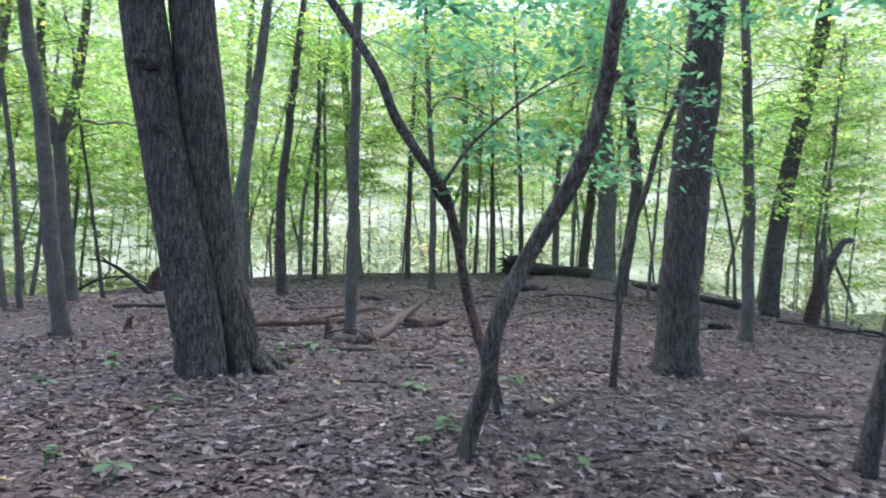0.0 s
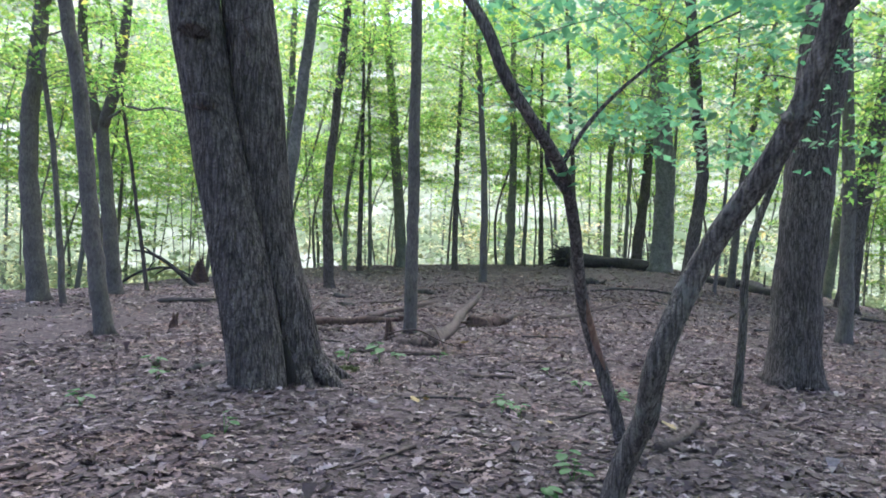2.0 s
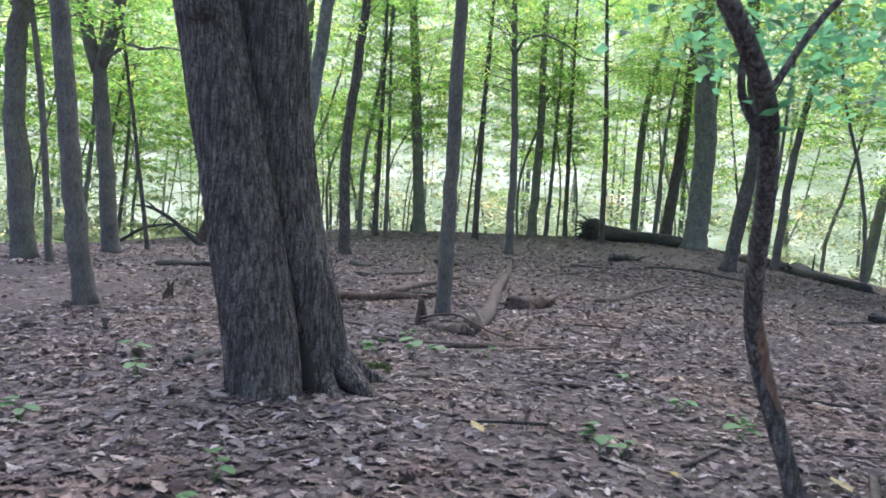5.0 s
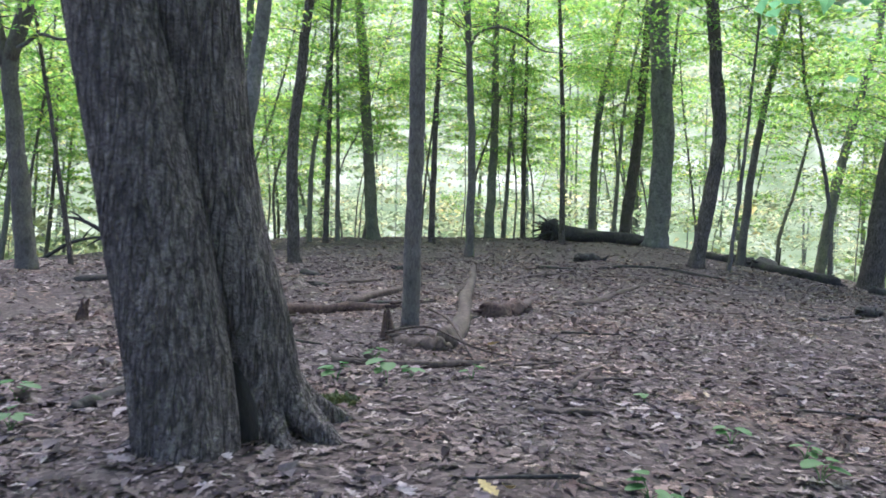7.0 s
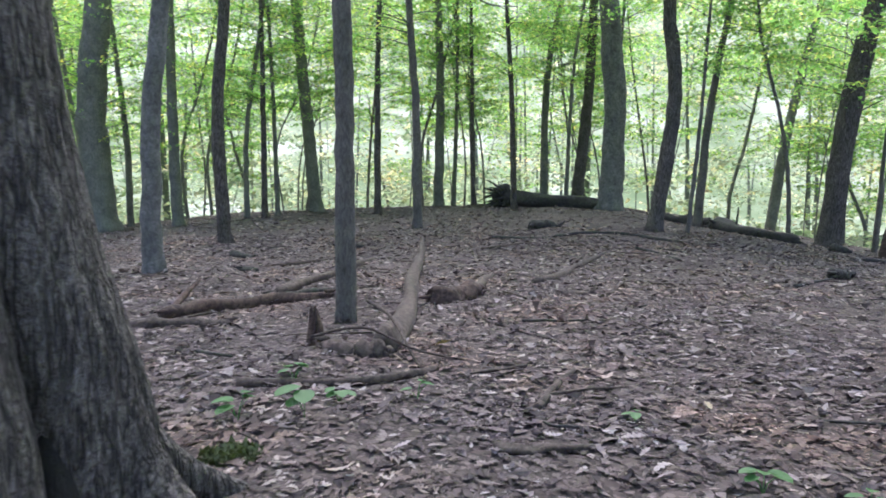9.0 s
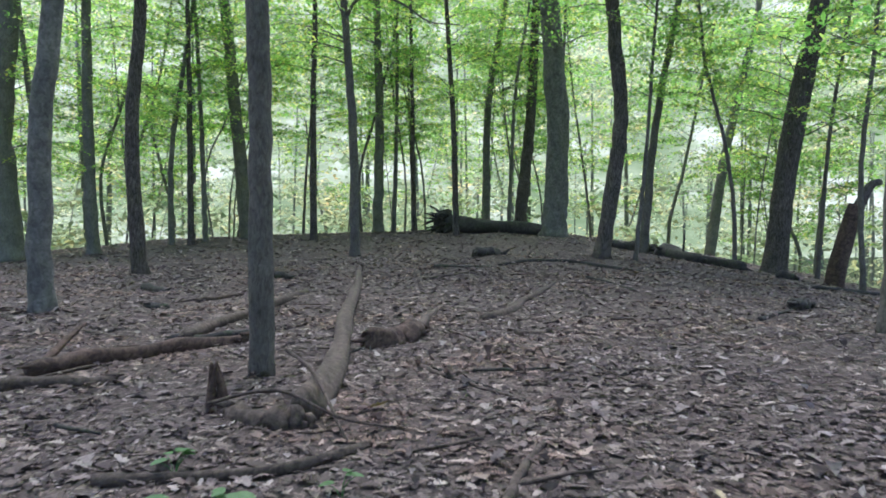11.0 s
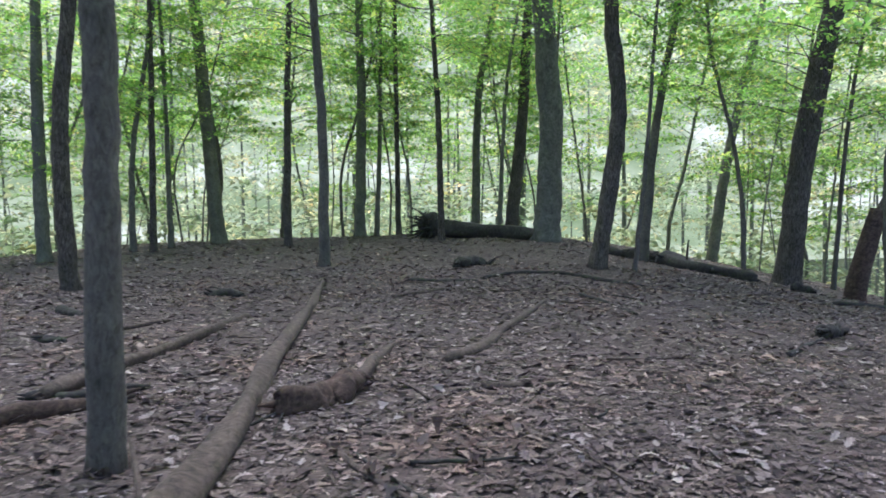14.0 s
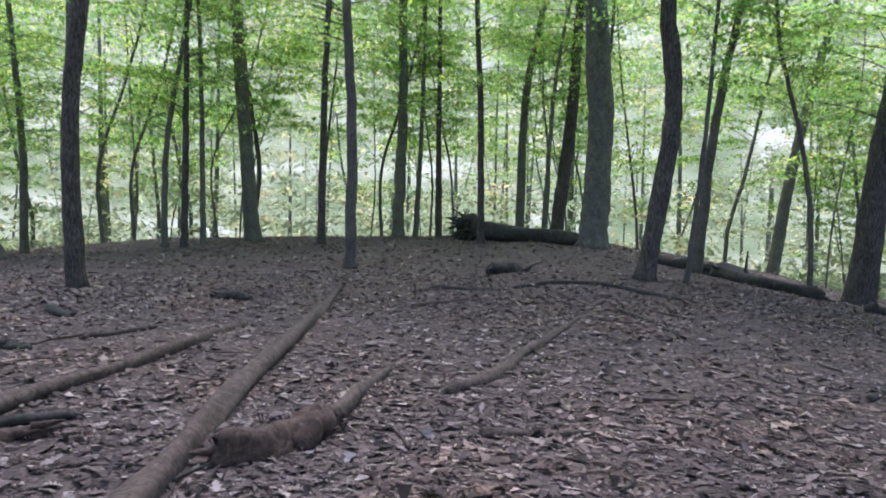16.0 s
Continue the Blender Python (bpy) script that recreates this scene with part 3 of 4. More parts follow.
# ---- double-trunked oak ----
def oak():
    x, y = -2.7, 9.1
    z0 = gz(x, y)
    root = tagged(new("oak_tree"), "massive twin-trunked oak with furrowed grey bark and hollow foot", "tree", "trees on the knoll")
    root.location = (x, y, z0)
    left = spline([(0.0, -0.38, -0.2), (-0.03, -0.36, 0.1), (-0.19, -0.27, 0.85), (-0.39, -0.19, 1.65), (-0.76, -0.13, 3.1), (-1.04, -0.1, 4.5), (-2.0, 0.1, 9), (-2.9, 0.3, 14)], 130)
    right = spline([(0.26, 0.2, -0.2), (0.14, 0.16, 0.6), (0.0, 0.12, 1.1), (-0.15, 0.1, 1.8), (-0.3, 0.1, 3.15), (-0.5, 0.1, 4.6), (-0.9, 0.2, 9), (-1.2, 0.3, 15)], 130)
    f = np.linspace(0, 1, 130)
    solid("trunk", [tube(left, 0.285 * (1 - 0.27 * f), 96, 0.035, 3, 0.03, (0.05, 0.15, 3))], BARK_OAK, root)
    solid("trunk", [tube(right, 0.295 * (1 - 0.28 * f), 96, 0.035, 8, 0.035, (0.32, 0.4, 2))], BARK_OAK, root)
    for (px, py, pz), (qx, qy, qz), r in (((0.2, 0.14, 0.66), (0.82, 0.0, -0.12), 0.18), ((0.22, 0.12, 0.5), (0.55, -0.22, -0.12), 0.13), ((-0.1, -0.3, 0.3), (-0.42, -0.5, -0.12), 0.12), ((0.22, 0.2, 0.5), (0.85, 0.55, -0.12), 0.15)):
        line = spline([(px, py, pz), (px * 0.6 + qx * 0.4, py * 0.6 + qy * 0.4, pz * 0.42 + qz * 0.58), (qx, qy, qz)], 16)
        solid("root", [tube(line, np.linspace(r, r * 0.35, 16), 28, 0.1, 4, 0.04)], BARK_OAK, root)
    for k, (bx, by, bz, w) in enumerate(((-0.82, -0.38, 3.62, 0.17), (-0.68, -0.4, 2.85, 0.14), (-1.08, -0.36, 4.45, 0.13))):
        line = spline([(bx - w, by + 0.06, bz), (bx, by - 0.03, bz + 0.02), (bx + w, by + 0.05, bz - 0.01)], 14)
        lump = 0.085 * np.sin(np.linspace(0.25, np.pi - 0.25, 14)) ** 0.7
        solid("burl", [tube(line, lump, 18, 0.18, 20 + k, 0.08)], BARK_OAK, root, "swollen ring of callused bark")
    # a lump between the trunks, coloured near black for the shade inside the hollow
    line = spline([(0.26, -0.17, -0.1), (0.24, -0.16, 0.12), (0.2, -0.14, 0.3), (0.15, -0.11, 0.5)], 16)
    solid("hollow", [tube(line, 0.085 * np.sin(np.linspace(1.0, np.pi - 0.12, 16)), 16, 0.12, 9)], HOLLOW_SHADE, root, "dark rotted hollow between the trunks")
    twig = [tube(spline([(-0.3, -0.15, 3.6), (-0.35, -0.35, 3.72), (-0.58, -0.45, 3.68)], 8), np.linspace(0.009, 0.003, 8), 5, 0.0),
            tube(spline([(-0.35, -0.35, 3.72), (-0.25, -0.48, 3.6), (-0.2, -0.52, 3.42)], 8), np.linspace(0.007, 0.003, 8), 5, 0.0),
            tube(spline([(-0.34, -0.35, 3.72), (-0.12, -0.45, 3.78)], 5), np.linspace(0.006, 0.003, 5), 5, 0.0)]
    solid("twig", twig, LOGWOOD, root, "bare pale twig")
    rng = np.random.RandomState(77)
    t1, p1 = sprays(lambda z: left[int(np.clip(z / 14, 0, 1) * 109)], rng.uniform(8, 14, 14), 3.2, rng, 70)
    t2, p2 = sprays(lambda z: right[int(np.clip(z / 15, 0, 1) * 109)], rng.uniform(8, 15, 14), 3.2, rng, 70)
    tagged(solid("branchwork", t1 + t2, BARK_OAK, root), kind="stuff")
    tagged(part("crown", *leaf_cloud(np.concatenate([p1, p2]), 0.13, rng), LEAF, root, smooth=False), kind="stuff")


oak()


# ---- two leaning saplings beside the path ----
def leaning_sapling():
    x, y = 0.27, 5.66
    root = tagged(new("leaning_sapling"), "crooked sapling leaning over with scabby grey-brown bark", "tree", "trees on the knoll")
    root.location = (x, y, gz(x, y))
    main = spline([(0.0, 0.02, -0.1), (0.05, 0, 0.2), (0.1, -0.06, 0.4), (0.15, -0.18, 0.6), (0.15, -0.27, 0.8), (0.18, -0.33, 1.0), (0.255, -0.32, 1.2), (0.35, -0.3, 1.4), (0.45, -0.34, 1.6),
                   (0.61, -0.48, 1.9), (0.73, -0.58, 2.2), (0.79, -0.68, 2.5), (0.8, -0.88, 2.9), (0.83, -1.0, 3.3), (0.95, -1.1, 4.9), (1.05, -1.1, 6.2)], 90)
    solid("stem", [tube(main, np.linspace(0.066, 0.034, 90), 24, 0.1, 3, 0.03, (0.3, 0.1, 3))], BARK_SAP, root)
    for k, (i, dx, dz) in enumerate(((40, 0.07, 0.03), (52, -0.06, 0.04), (33, -0.07, 0.02))):
        solid("knot", [tube(spline([main[i], main[i] + np.array([dx, -0.05, dz])], 5), np.linspace(0.05, 0.02, 5), 10, 0.1, k)], BARK_SAP, root)
    rng = np.random.RandomState(5)
    t, p = sprays(lambda z: main[int(np.clip(z / 6.2, 0, 1) * 89)], rng.uniform(4.2, 6.2, 14), 1.6, rng, 80)
    tagged(solid("branchwork", t, BARK_SAP, root), kind="stuff")
    tagged(part("crown", *leaf_cloud(p, 0.1, rng, shape=0.75), LEAF_NEAR, root, smooth=False), kind="stuff")


leaning_sapling()


def crooked_sapling():
    x, y = 0.65, 7.2
    root = tagged(new("crooked_sapling"), "slim dark crooked sapling with a scarred orange foot", "tree", "trees on the knoll")
    root.location = (x, y, gz(x, y))
    stem = spline([(0.01, 0, -0.1), (-0.04, 0.04, 0.2), (-0.105, 0.05, 0.4), (-0.17, 0.06, 0.6), (-0.24, 0.07, 0.8), (-0.305, 0.02, 1.0), (-0.36, -0.08, 1.2), (-0.41, -0.21, 1.4), (-0.455, -0.35, 1.6), (-0.51, -0.49, 1.8),
                   (-0.58, -0.64, 2.0), (-0.81, -0.88, 2.3), (-1.02, -0.94, 2.6), (-1.15, -0.92, 2.9), (-1.41, -0.86, 3.3), (-1.68, -0.82, 3.7), (-2.3, -0.6, 5.0)], 80)
    solid("stem", [tube(stem, np.linspace(0.05, 0.03, 80), 20, 0.1, 5, 0.02, (0.3, 0.1, 3))], BARK_DARK, root)
    scar = stem[8:19] + np.array([0.016, -0.03, 0])
    solid("scar", [tube(scar, 0.034 * np.sin(np.linspace(0.2, np.pi - 0.2, 11)), 12, 0.1, 6)], SCAR, root, "bare orange-brown scarred wood")
    hook = spline([stem[31] + np.array([0, 0, -0.08]), stem[31] + np.array([-0.12, -0.02, 0.08]), stem[31] + np.array([-0.14, -0.02, 0.4])], 12)
    solid("branch", [tube(hook, np.linspace(0.026, 0.012, 12), 10, 0.08, 8)], BARK_DARK, root)
    br = spline([(-0.62, -0.7, 2.05), (-0.4, -0.6, 2.4), (0.05, -0.45, 2.85), (0.45, -0.3, 3.15), (0.8, -0.2, 3.35)], 30)
    solid("branch", [tube(br, np.linspace(0.018, 0.007, 30), 8, 0.05, 7)], BARK_DARK, root)
    rng = np.random.RandomState(12)
    spots, twigs = [], []
    for k in range(72):
        c = np.array([rng.uniform(-1.1, 1.5), rng.uniform(-0.7, 1.5), rng.uniform(2.35, 4.3)])
        if c[2] < 2.9 and c[0] < -0.3:
            continue
        s = rng.uniform(0.2, 0.38)
        n = rng.randint(26, 50)
        spots.append(c + rng.normal(0, 1, (n, 3)) * np.array([1, 1, 0.22]) * s)
        src = br[rng.randint(6, 29)] if k % 2 else stem[rng.randint(45, 78)]
        for q in range(k % 3 // 2):
            e = c + rng.normal(0, 1, 3) * np.array([1, 1, 0.2]) * s
            twigs.append(tube(spline([src, (src + e) / 2 + np.array([0, 0, 0.08]), e], 7), np.linspace(0.004, 0.0015, 7), 4, 0.0))
    c = stem[32] + rng.normal(0, 1, (9, 3)) * 0.06
    spots.append(c)
    tagged(solid("branchwork", twigs, BARK_DARK, root), kind="stuff")
    tagged(part("crown", *leaf_cloud(np.concatenate(spots), 0.098, rng, shape=0.8), LEAF_NEAR, root, smooth=False), kind="stuff")


crooked_sapling()


# ---- broken snag ----
def snag():
    x, y = 13.0, 25.2
    root = tagged(new("snag"), "broken dead tree stub bent over with a rotten reddish base", "dead tree")
    root.location = (x, y, gz(x, y))
    low = spline([(0, 0, -0.15), (0.15, 0, 0.8), (0.38, 0, 1.7), (0.6, 0, 2.3)], 20)
    solid("trunk", [tube(low, np.linspace(0.27, 0.2, 20), 16, 0.12, 3, 0.04)], ROT, root)
    up = spline([(0.45, 0, 1.8), (0.8, 0, 2.5), (1.15, 0, 2.95), (1.35, 0, 3.0)], 14)
    solid("limb", [tube(up, np.linspace(0.17, 0.1, 14), 12, 0.15, 4, 0.03)], BARK_DARK, root, "dark broken top")


snag()


# ---- fallen wood ----
def log(points, d0, d1, mat, label, name="log", group="fallen wood on the knoll", seed=1, sides=16, lift=0.26, rough=0.15, n=None, sub=()):
    """A length of fallen wood lying along points (x, y) or (x, y, height)."""
    x0, y0 = points[0][:2]
    z0 = gz(x0, y0)
    root = tagged(new(name), label, "branch" if max(d0, d1) < 0.09 else "log", group)
    root.location = (x0, y0, z0)
    k = len(points)
    pts = []
    for i, p in enumerate(points):
        r = (d0 + (d1 - d0) * i / (k - 1)) / 2
        pts.append((p[0] - x0, p[1] - y0, gz(p[0], p[1]) - z0 + r * 2 * lift + (p[2] if len(p) > 2 else 0)))
    length = sum(np.linalg.norm(np.subtract(a, b)) for a, b in zip(pts, pts[1:]))
    m = n or max(26, int(length / 0.12))
    line = spline(pts, m)
    rng = np.random.RandomState(seed)
    line[1:-1] += np.stack([np.interp(np.arange(m), np.linspace(0, m, 9), rng.normal(0, min(d0, d1) * 0.12, 9)) for _ in range(3)], 1)[1:-1]
    rad = np.linspace(d0, d1, m) / 2
    if max(d0, d1) > 0.09:
        ends = np.minimum(np.arange(m), np.arange(m)[::-1]) * length / m / 0.1
        rad = rad * (0.6 + 0.4 * np.clip(ends, 0, 1)) * np.interp(np.arange(m), np.linspace(0, m, 7), 1 + rng.normal(0, 0.05, 7))
        for end, way in ((0, line[0] - line[2]), (-1, line[-1] - line[-3])):
            way = way / np.linalg.norm(way)
            for k in range(3):
                o = rng.normal(0, 1, 3) * max(d0, d1) * 0.14
                tip = line[end] + o + way * rng.uniform(0.2, 0.55) * max(d0, d1)
                solid("splinter", [tube(spline([line[end] + o - way * 0.1, tip], 5), np.linspace(max(d0, d1) * 0.17, 0.008, 5), 7, 0.15, seed + k)], mat, root)
    solid("stem" if max(d0, d1) < 0.09 else "trunk", [tube(line, rad, sides, rough, seed, 0.02)], mat, root)
    for a, b, r in sub:
        q = spline([line[int(a * (m - 1))], tuple(line[int(a * (m - 1))] + np.array(b) * 0.5 + np.array([0, 0, 0.02])), tuple(line[int(a * (m - 1))] + np.array(b))], 10)
        solid("branch", [tube(q, np.linspace(r, r * 0.4, 10), 8, 0.1, seed)], mat, root)
    return root


log([(-1.3, 12.4), (-1.15, 13.2), (-0.85, 17.0), (-0.6, 20.5), (-0.4, 24.3)], 0.26, 0.11, LOGWOOD, "long straight fallen log with pale stripped bark", seed=3, sides=22)
log([(-1.8, 12.6), (-1.5, 12.3), (-1.2, 12.35)], 0.18, 0.22, LOGWOOD, "broken half-buried butt of a fallen log", seed=4, sides=22, lift=0.02, rough=0.16)
log([(-0.7, 15.1), (-0.35, 15.4), (0.02, 15.85)], 0.29, 0.25, ROT, "short thick rotting brown log", seed=5, sides=26, rough=0.12)
log([(-0.02, 15.85), (0.13, 16.42), (0.3, 17.1), (0.5, 17.8)], 0.17, 0.08, LOGWOOD, "limb lying beyond a rotting log", seed=6)
log([(-3.75, 14.1), (-3.2, 14.75), (-2.6, 15.3), (-2.0, 15.65)], 0.22, 0.13, ROT, "rotting reddish-brown log among dry leaves", seed=7, sides=20, rough=0.14, sub=((0.05, (0.1, 0.9, 0.3), 0.05),))
log([(-3.9, 13.6), (-3.3, 13.75), (-2.9, 13.8)], 0.14, 0.1, LOGWOOD, "weathered branch beside a rotting log", seed=8)
log([(-2.75, 15.8), (-2.15, 17.4), (-1.5, 20.4)], 0.18, 0.1, LOGWOOD, "straight fallen limb on dry leaves", seed=9)
log([(-2.9, 15.9), (-2.4, 15.85), (-1.95, 16.0)], 0.12, 0.08, MOSSLOG, "dark fallen branch on dry leaves", seed=10)
log([(3.1, 24.5), (3.8, 25.0), (5.05, 25.1), (5.8, 24.5), (6.5, 23.7)], 0.12, 0.09, MOSSLOG, "long dark branch lying across the knoll", seed=11, lift=0.1)
log([(1.4, 24.3), (2.1, 24.0), (2.9, 24.2)], 0.1, 0.06, MOSSLOG, "dark crooked branch on the knoll", seed=35, lift=0.1)
log([(0.9, 22.4), (1.9, 22.7), (2.9, 22.85)], 0.08, 0.05, LOGWOOD, "weathered branch half sunk in leaves", seed=36, lift=0.1)
log([(-3.9, 18.7), (-3.55, 18.65)], 0.13, 0.09, MOSSLOG, "short dark log piece", seed=37)
log([(-0.3, 14.35), (0.03, 13.5), (0.42, 12.9)], 0.045, 0.03, LOGWOOD, "long thin weathered stick on dry leaves", seed=38, sides=8, lift=0.4)
log([(-0.1, 14.05), (0.2, 13.4), (0.5, 12.8)], 0.03, 0.02, MOSSLOG, "thin dark stick on dry leaves", seed=39, sides=7, lift=0.5)
log([(2.9, 26.6), (3.3, 26.9), (3.8, 27.2)], 0.4, 0.25, MOSSLOG, "lump of rotting dark wood", seed=12, rough=0.2)
log([(1.0, 16.85), (1.4, 17.3), (2.1, 18.6), (3.6, 21.5)], 0.15, 0.08, LOGWOOD, "weathered branch on dry leaves", seed=13, lift=0.08)
log([(-2.5, 22.9), (-1.9, 22.9)], 0.2, 0.17, MOSSLOG, "short dark log section among leaves", seed=14)
log([(-4.65, 21.5), (-4.05, 20.9)], 0.16, 0.12, MOSSLOG, "short dark log piece", seed=15)
log([(-3.2, 19.2), (-2.6, 19.9)], 0.1, 0.06, LOGWOOD, "short fallen branch on dry leaves", seed=16)
log([(4.45, 22.0), (4.6, 19.8)], 0.1, 0.06, MOSSLOG, "dark fallen branch on dry leaves", seed=17)
log([(1.15, 15.65), (2.05, 15.7)], 0.09, 0.06, LOGWOOD, "thin fallen branch on dry leaves", seed=18)
log([(-2.3, 11.3), (-1.4, 11.4), (-0.8, 11.95)], 0.09, 0.05, LOGWOOD, "crooked thin branch by the path", seed=19)
log([(-0.6, 10.0), (-0.3, 10.02), (-0.02, 10.05)], 0.08, 0.05, LOGWOOD, "pale broken stick on dry leaves", seed=20)
log([(-0.2, 10.8), (0.05, 11.3), (0.3, 11.7)], 0.07, 0.04, LOGWOOD, "weathered stick on dry leaves", seed=21)
log([(-3.75, 9.5), (-3.6, 10.1)], 0.1, 0.09, MOSSLOG, "dark stick beside an oak", seed=22)
log([(1.9, 7.0), (2.1, 5.4)], 0.05, 0.03, LOGWOOD, "thin fallen stick on dry leaves", seed=23)
log([(0.9, 7.1), (1.2, 7.5), (1.55, 8.2)], 0.09, 0.05, LOGWOOD, "pale fallen branch on dry leaves", seed=24)
log([(3.5, 8.2), (4.1, 8.1), (4.8, 8.3)], 0.09, 0.05, LOGWOOD, "weathered branch on dry leaves", seed=25)
log([(-1.9, 12.4, 0.12), (-1.46, 12.4, 0.22), (-0.95, 12.15, 0.1), (-0.6, 12.25, 0.0)], 0.03, 0.015, LOGWOOD, "slender pale twig across a log", seed=26, sides=7)
log([(-1.45, 13.7, 0.3), (-1.2, 12.9, 0.25), (-0.95, 12.0, 0.0)], 0.035, 0.02, LOGWOOD, "slender pale stick leaning over a log", seed=27, sides=7)
log([(9.5, 29.0), (9.9, 28.2), (10.5, 27.2), (11.1, 26.5)], 0.66, 0.34, MOSSLOG, "mossy fallen log on the brow", seed=28, sides=24, lift=0.1, rough=0.34, sub=((0.35, (0.05, 0, 0.8), 0.05), (0.15, (-0.5, -0.1, 0.25), 0.09), (0.6, (-0.3, -0.3, 0.1), 0.08), (0.85, (0.2, -0.25, 0.2), 0.05)))
log([(8.4, 30.6), (8.9, 30.0), (9.5, 29.2)], 0.5, 0.42, MOSSLOG, "crumbling heap of rotten wood and soil", seed=34, sides=22, lift=0.0, rough=0.4)
log([(10.8, 23.2), (12.5, 23.6), (14.8, 24.2)], 0.12, 0.07, MOSSLOG, "dark branch on the brow", seed=29)
log([(7.0, 18.6), (7.5, 18.9)], 0.3, 0.16, MOSSLOG, "lump of dark rotting wood", seed=30, rough=0.25)
log([(5.5, 17.3), (6.9, 18.5)], 0.08, 0.05, MOSSLOG, "dark thin branch on dry leaves", seed=31)
log([(-7.7, 17.0), (-7.0, 17.6), (-6.4, 18.4)], 0.16, 0.1, MOSSLOG, "fallen branch near the brow", seed=32)
log([(11.3, 25.2), (11.7, 25.1)], 0.3, 0.22, MOSSLOG, "small mossy lump of wood", seed=33, rough=0.2)


def spike(x, y, h, d, label, seed):
    root = tagged(new("stump"), label, "stump")
    root.location = (x, y, gz(x, y))
    rng = np.random.RandomState(seed)
    for k in range(4):
        a = rng.uniform(0, 6.28)
        o = np.array([np.cos(a), np.sin(a), 0]) * d * 0.25
        line = spline([o + np.array([0, 0, -0.05]), o * 0.9 + np.array([0, 0, h * rng.uniform(0.3, 0.55)]), o * 0.7 + np.array([rng.uniform(-0.03, 0.05), 0, h * rng.uniform(0.7, 1.0)])], 9)
        solid("splinter", [tube(line, np.linspace(d * 0.32, 0.012, 9), 9, 0.15, seed + k, 0.05)], ROT, root)


spike(-1.9, 12.75, 0.42, 0.16, "jagged splintered brown stump", 3)
spike(-5.6, 13.2, 0.3, 0.18, "small rotten stump among leaves", 4)
spike(-11.9, 29.6, 1.1, 0.8, "dark rounded old stump on the brow", 5)


def root_plate():
    x, y = 3.55, 36.4
    root = tagged(new("uprooted_tree"), "fallen tree with upturned root plate lying on the brow", "log", "fallen wood on the knoll")
    root.location = (x, y, gz(x, y))
    line = spline([(0, 0, 0.42), (1.0, -0.25, 0.34), (2.2, -0.4, 0.3), (4.6, -1.0, 0.1)], 44)
    solid("trunk", [tube(line, np.linspace(0.35, 0.25, 44), 20, 0.16, 2, 0.04)], MOSSLOG, root)
    ball = spline([(-0.42, 0.05, 0.5), (-0.1, 0, 0.48), (0.3, -0.05, 0.44)], 12)
    solid("root_ball", [tube(ball, 0.42 * np.sin(np.linspace(0.45, np.pi - 0.9, 12)) ** 0.8, 16, 0.35, 6, 0.1)], MOSSLOG, root, "dark clod of soil and roots")
    rng = np.random.RandomState(5)
    roots = []
    for k in range(60):
        a = rng.uniform(0, 6.28)
        r = rng.uniform(0.45, 1.1)
        tip = np.array([rng.uniform(-0.9, 0.15), np.cos(a) * r * 0.8, 0.42 + np.sin(a) * r * 0.75])
        tip[2] = max(tip[2], 0.02)
        mid = np.array([-0.1, tip[1] * 0.5, 0.42 + (tip[2] - 0.42) * 0.45]) + rng.normal(0, 0.08, 3)
        roots.append(tube(spline([(0.15, 0, 0.42), mid, tip], 8), np.linspace(rng.uniform(0.05, 0.1), 0.014, 8), 6, 0.1, k))
    tagged(solid("root_tangle", roots, MOSSLOG, root, "tangled dark roots"), kind="stuff")


root_plate()


# ---- branches, sticks and loose leaves ----
def reaching_branch(points, d, label, seed, forks=()):
    """A bare dead branch that stands up from the ground at its first point."""
    x, y, z = points[0]
    root = tagged(new("dead_branch"), label, "branch", "fallen wood on the knoll")
    root.location = (x, y, gz(x, y))
    line = spline([(p[0] - x, p[1] - y, p[2]) for p in points], 26)
    solid("stem", [tube(line, np.linspace(d / 2, d * 0.18, 26), 9, 0.12, seed)], MOSSLOG, root)
    for i, off in forks:
        q = spline([line[i], line[i] + np.array(off) * 0.5 + np.array([0, 0, 0.05]), line[i] + np.array(off)], 10)
        solid("fork", [tube(q, np.linspace(d * 0.25, d * 0.08, 10), 7, 0.1, seed + i)], MOSSLOG, root)


reaching_branch([(-11.2, 27.6, -0.05), (-11.7, 27.4, 0.4), (-12.4, 27.3, 0.95), (-13.0, 27.3, 1.2), (-13.6, 27.4, 1.25)], 0.2, "dark bare branch arching up from the brow", 3, ((10, (-0.7, 0, -0.35)), (18, (-0.5, 0, 0.3))))
reaching_branch([(-16.5, 31.5, -0.05), (-15.0, 31.0, 0.7), (-13.6, 30.7, 0.9), (-12.6, 30.5, 0.6)], 0.16, "long bare branch lying over the brow", 4, ((12, (0.4, 0, 0.5)),))
reaching_branch([(14.6, 23.2, -0.05), (14.0, 22.9, 0.25), (13.0, 22.7, 0.3), (12.0, 22.6, 0.15)], 0.12, "dark dead branch beside a snag", 5, ((14, (0.2, 0, 0.35)),))


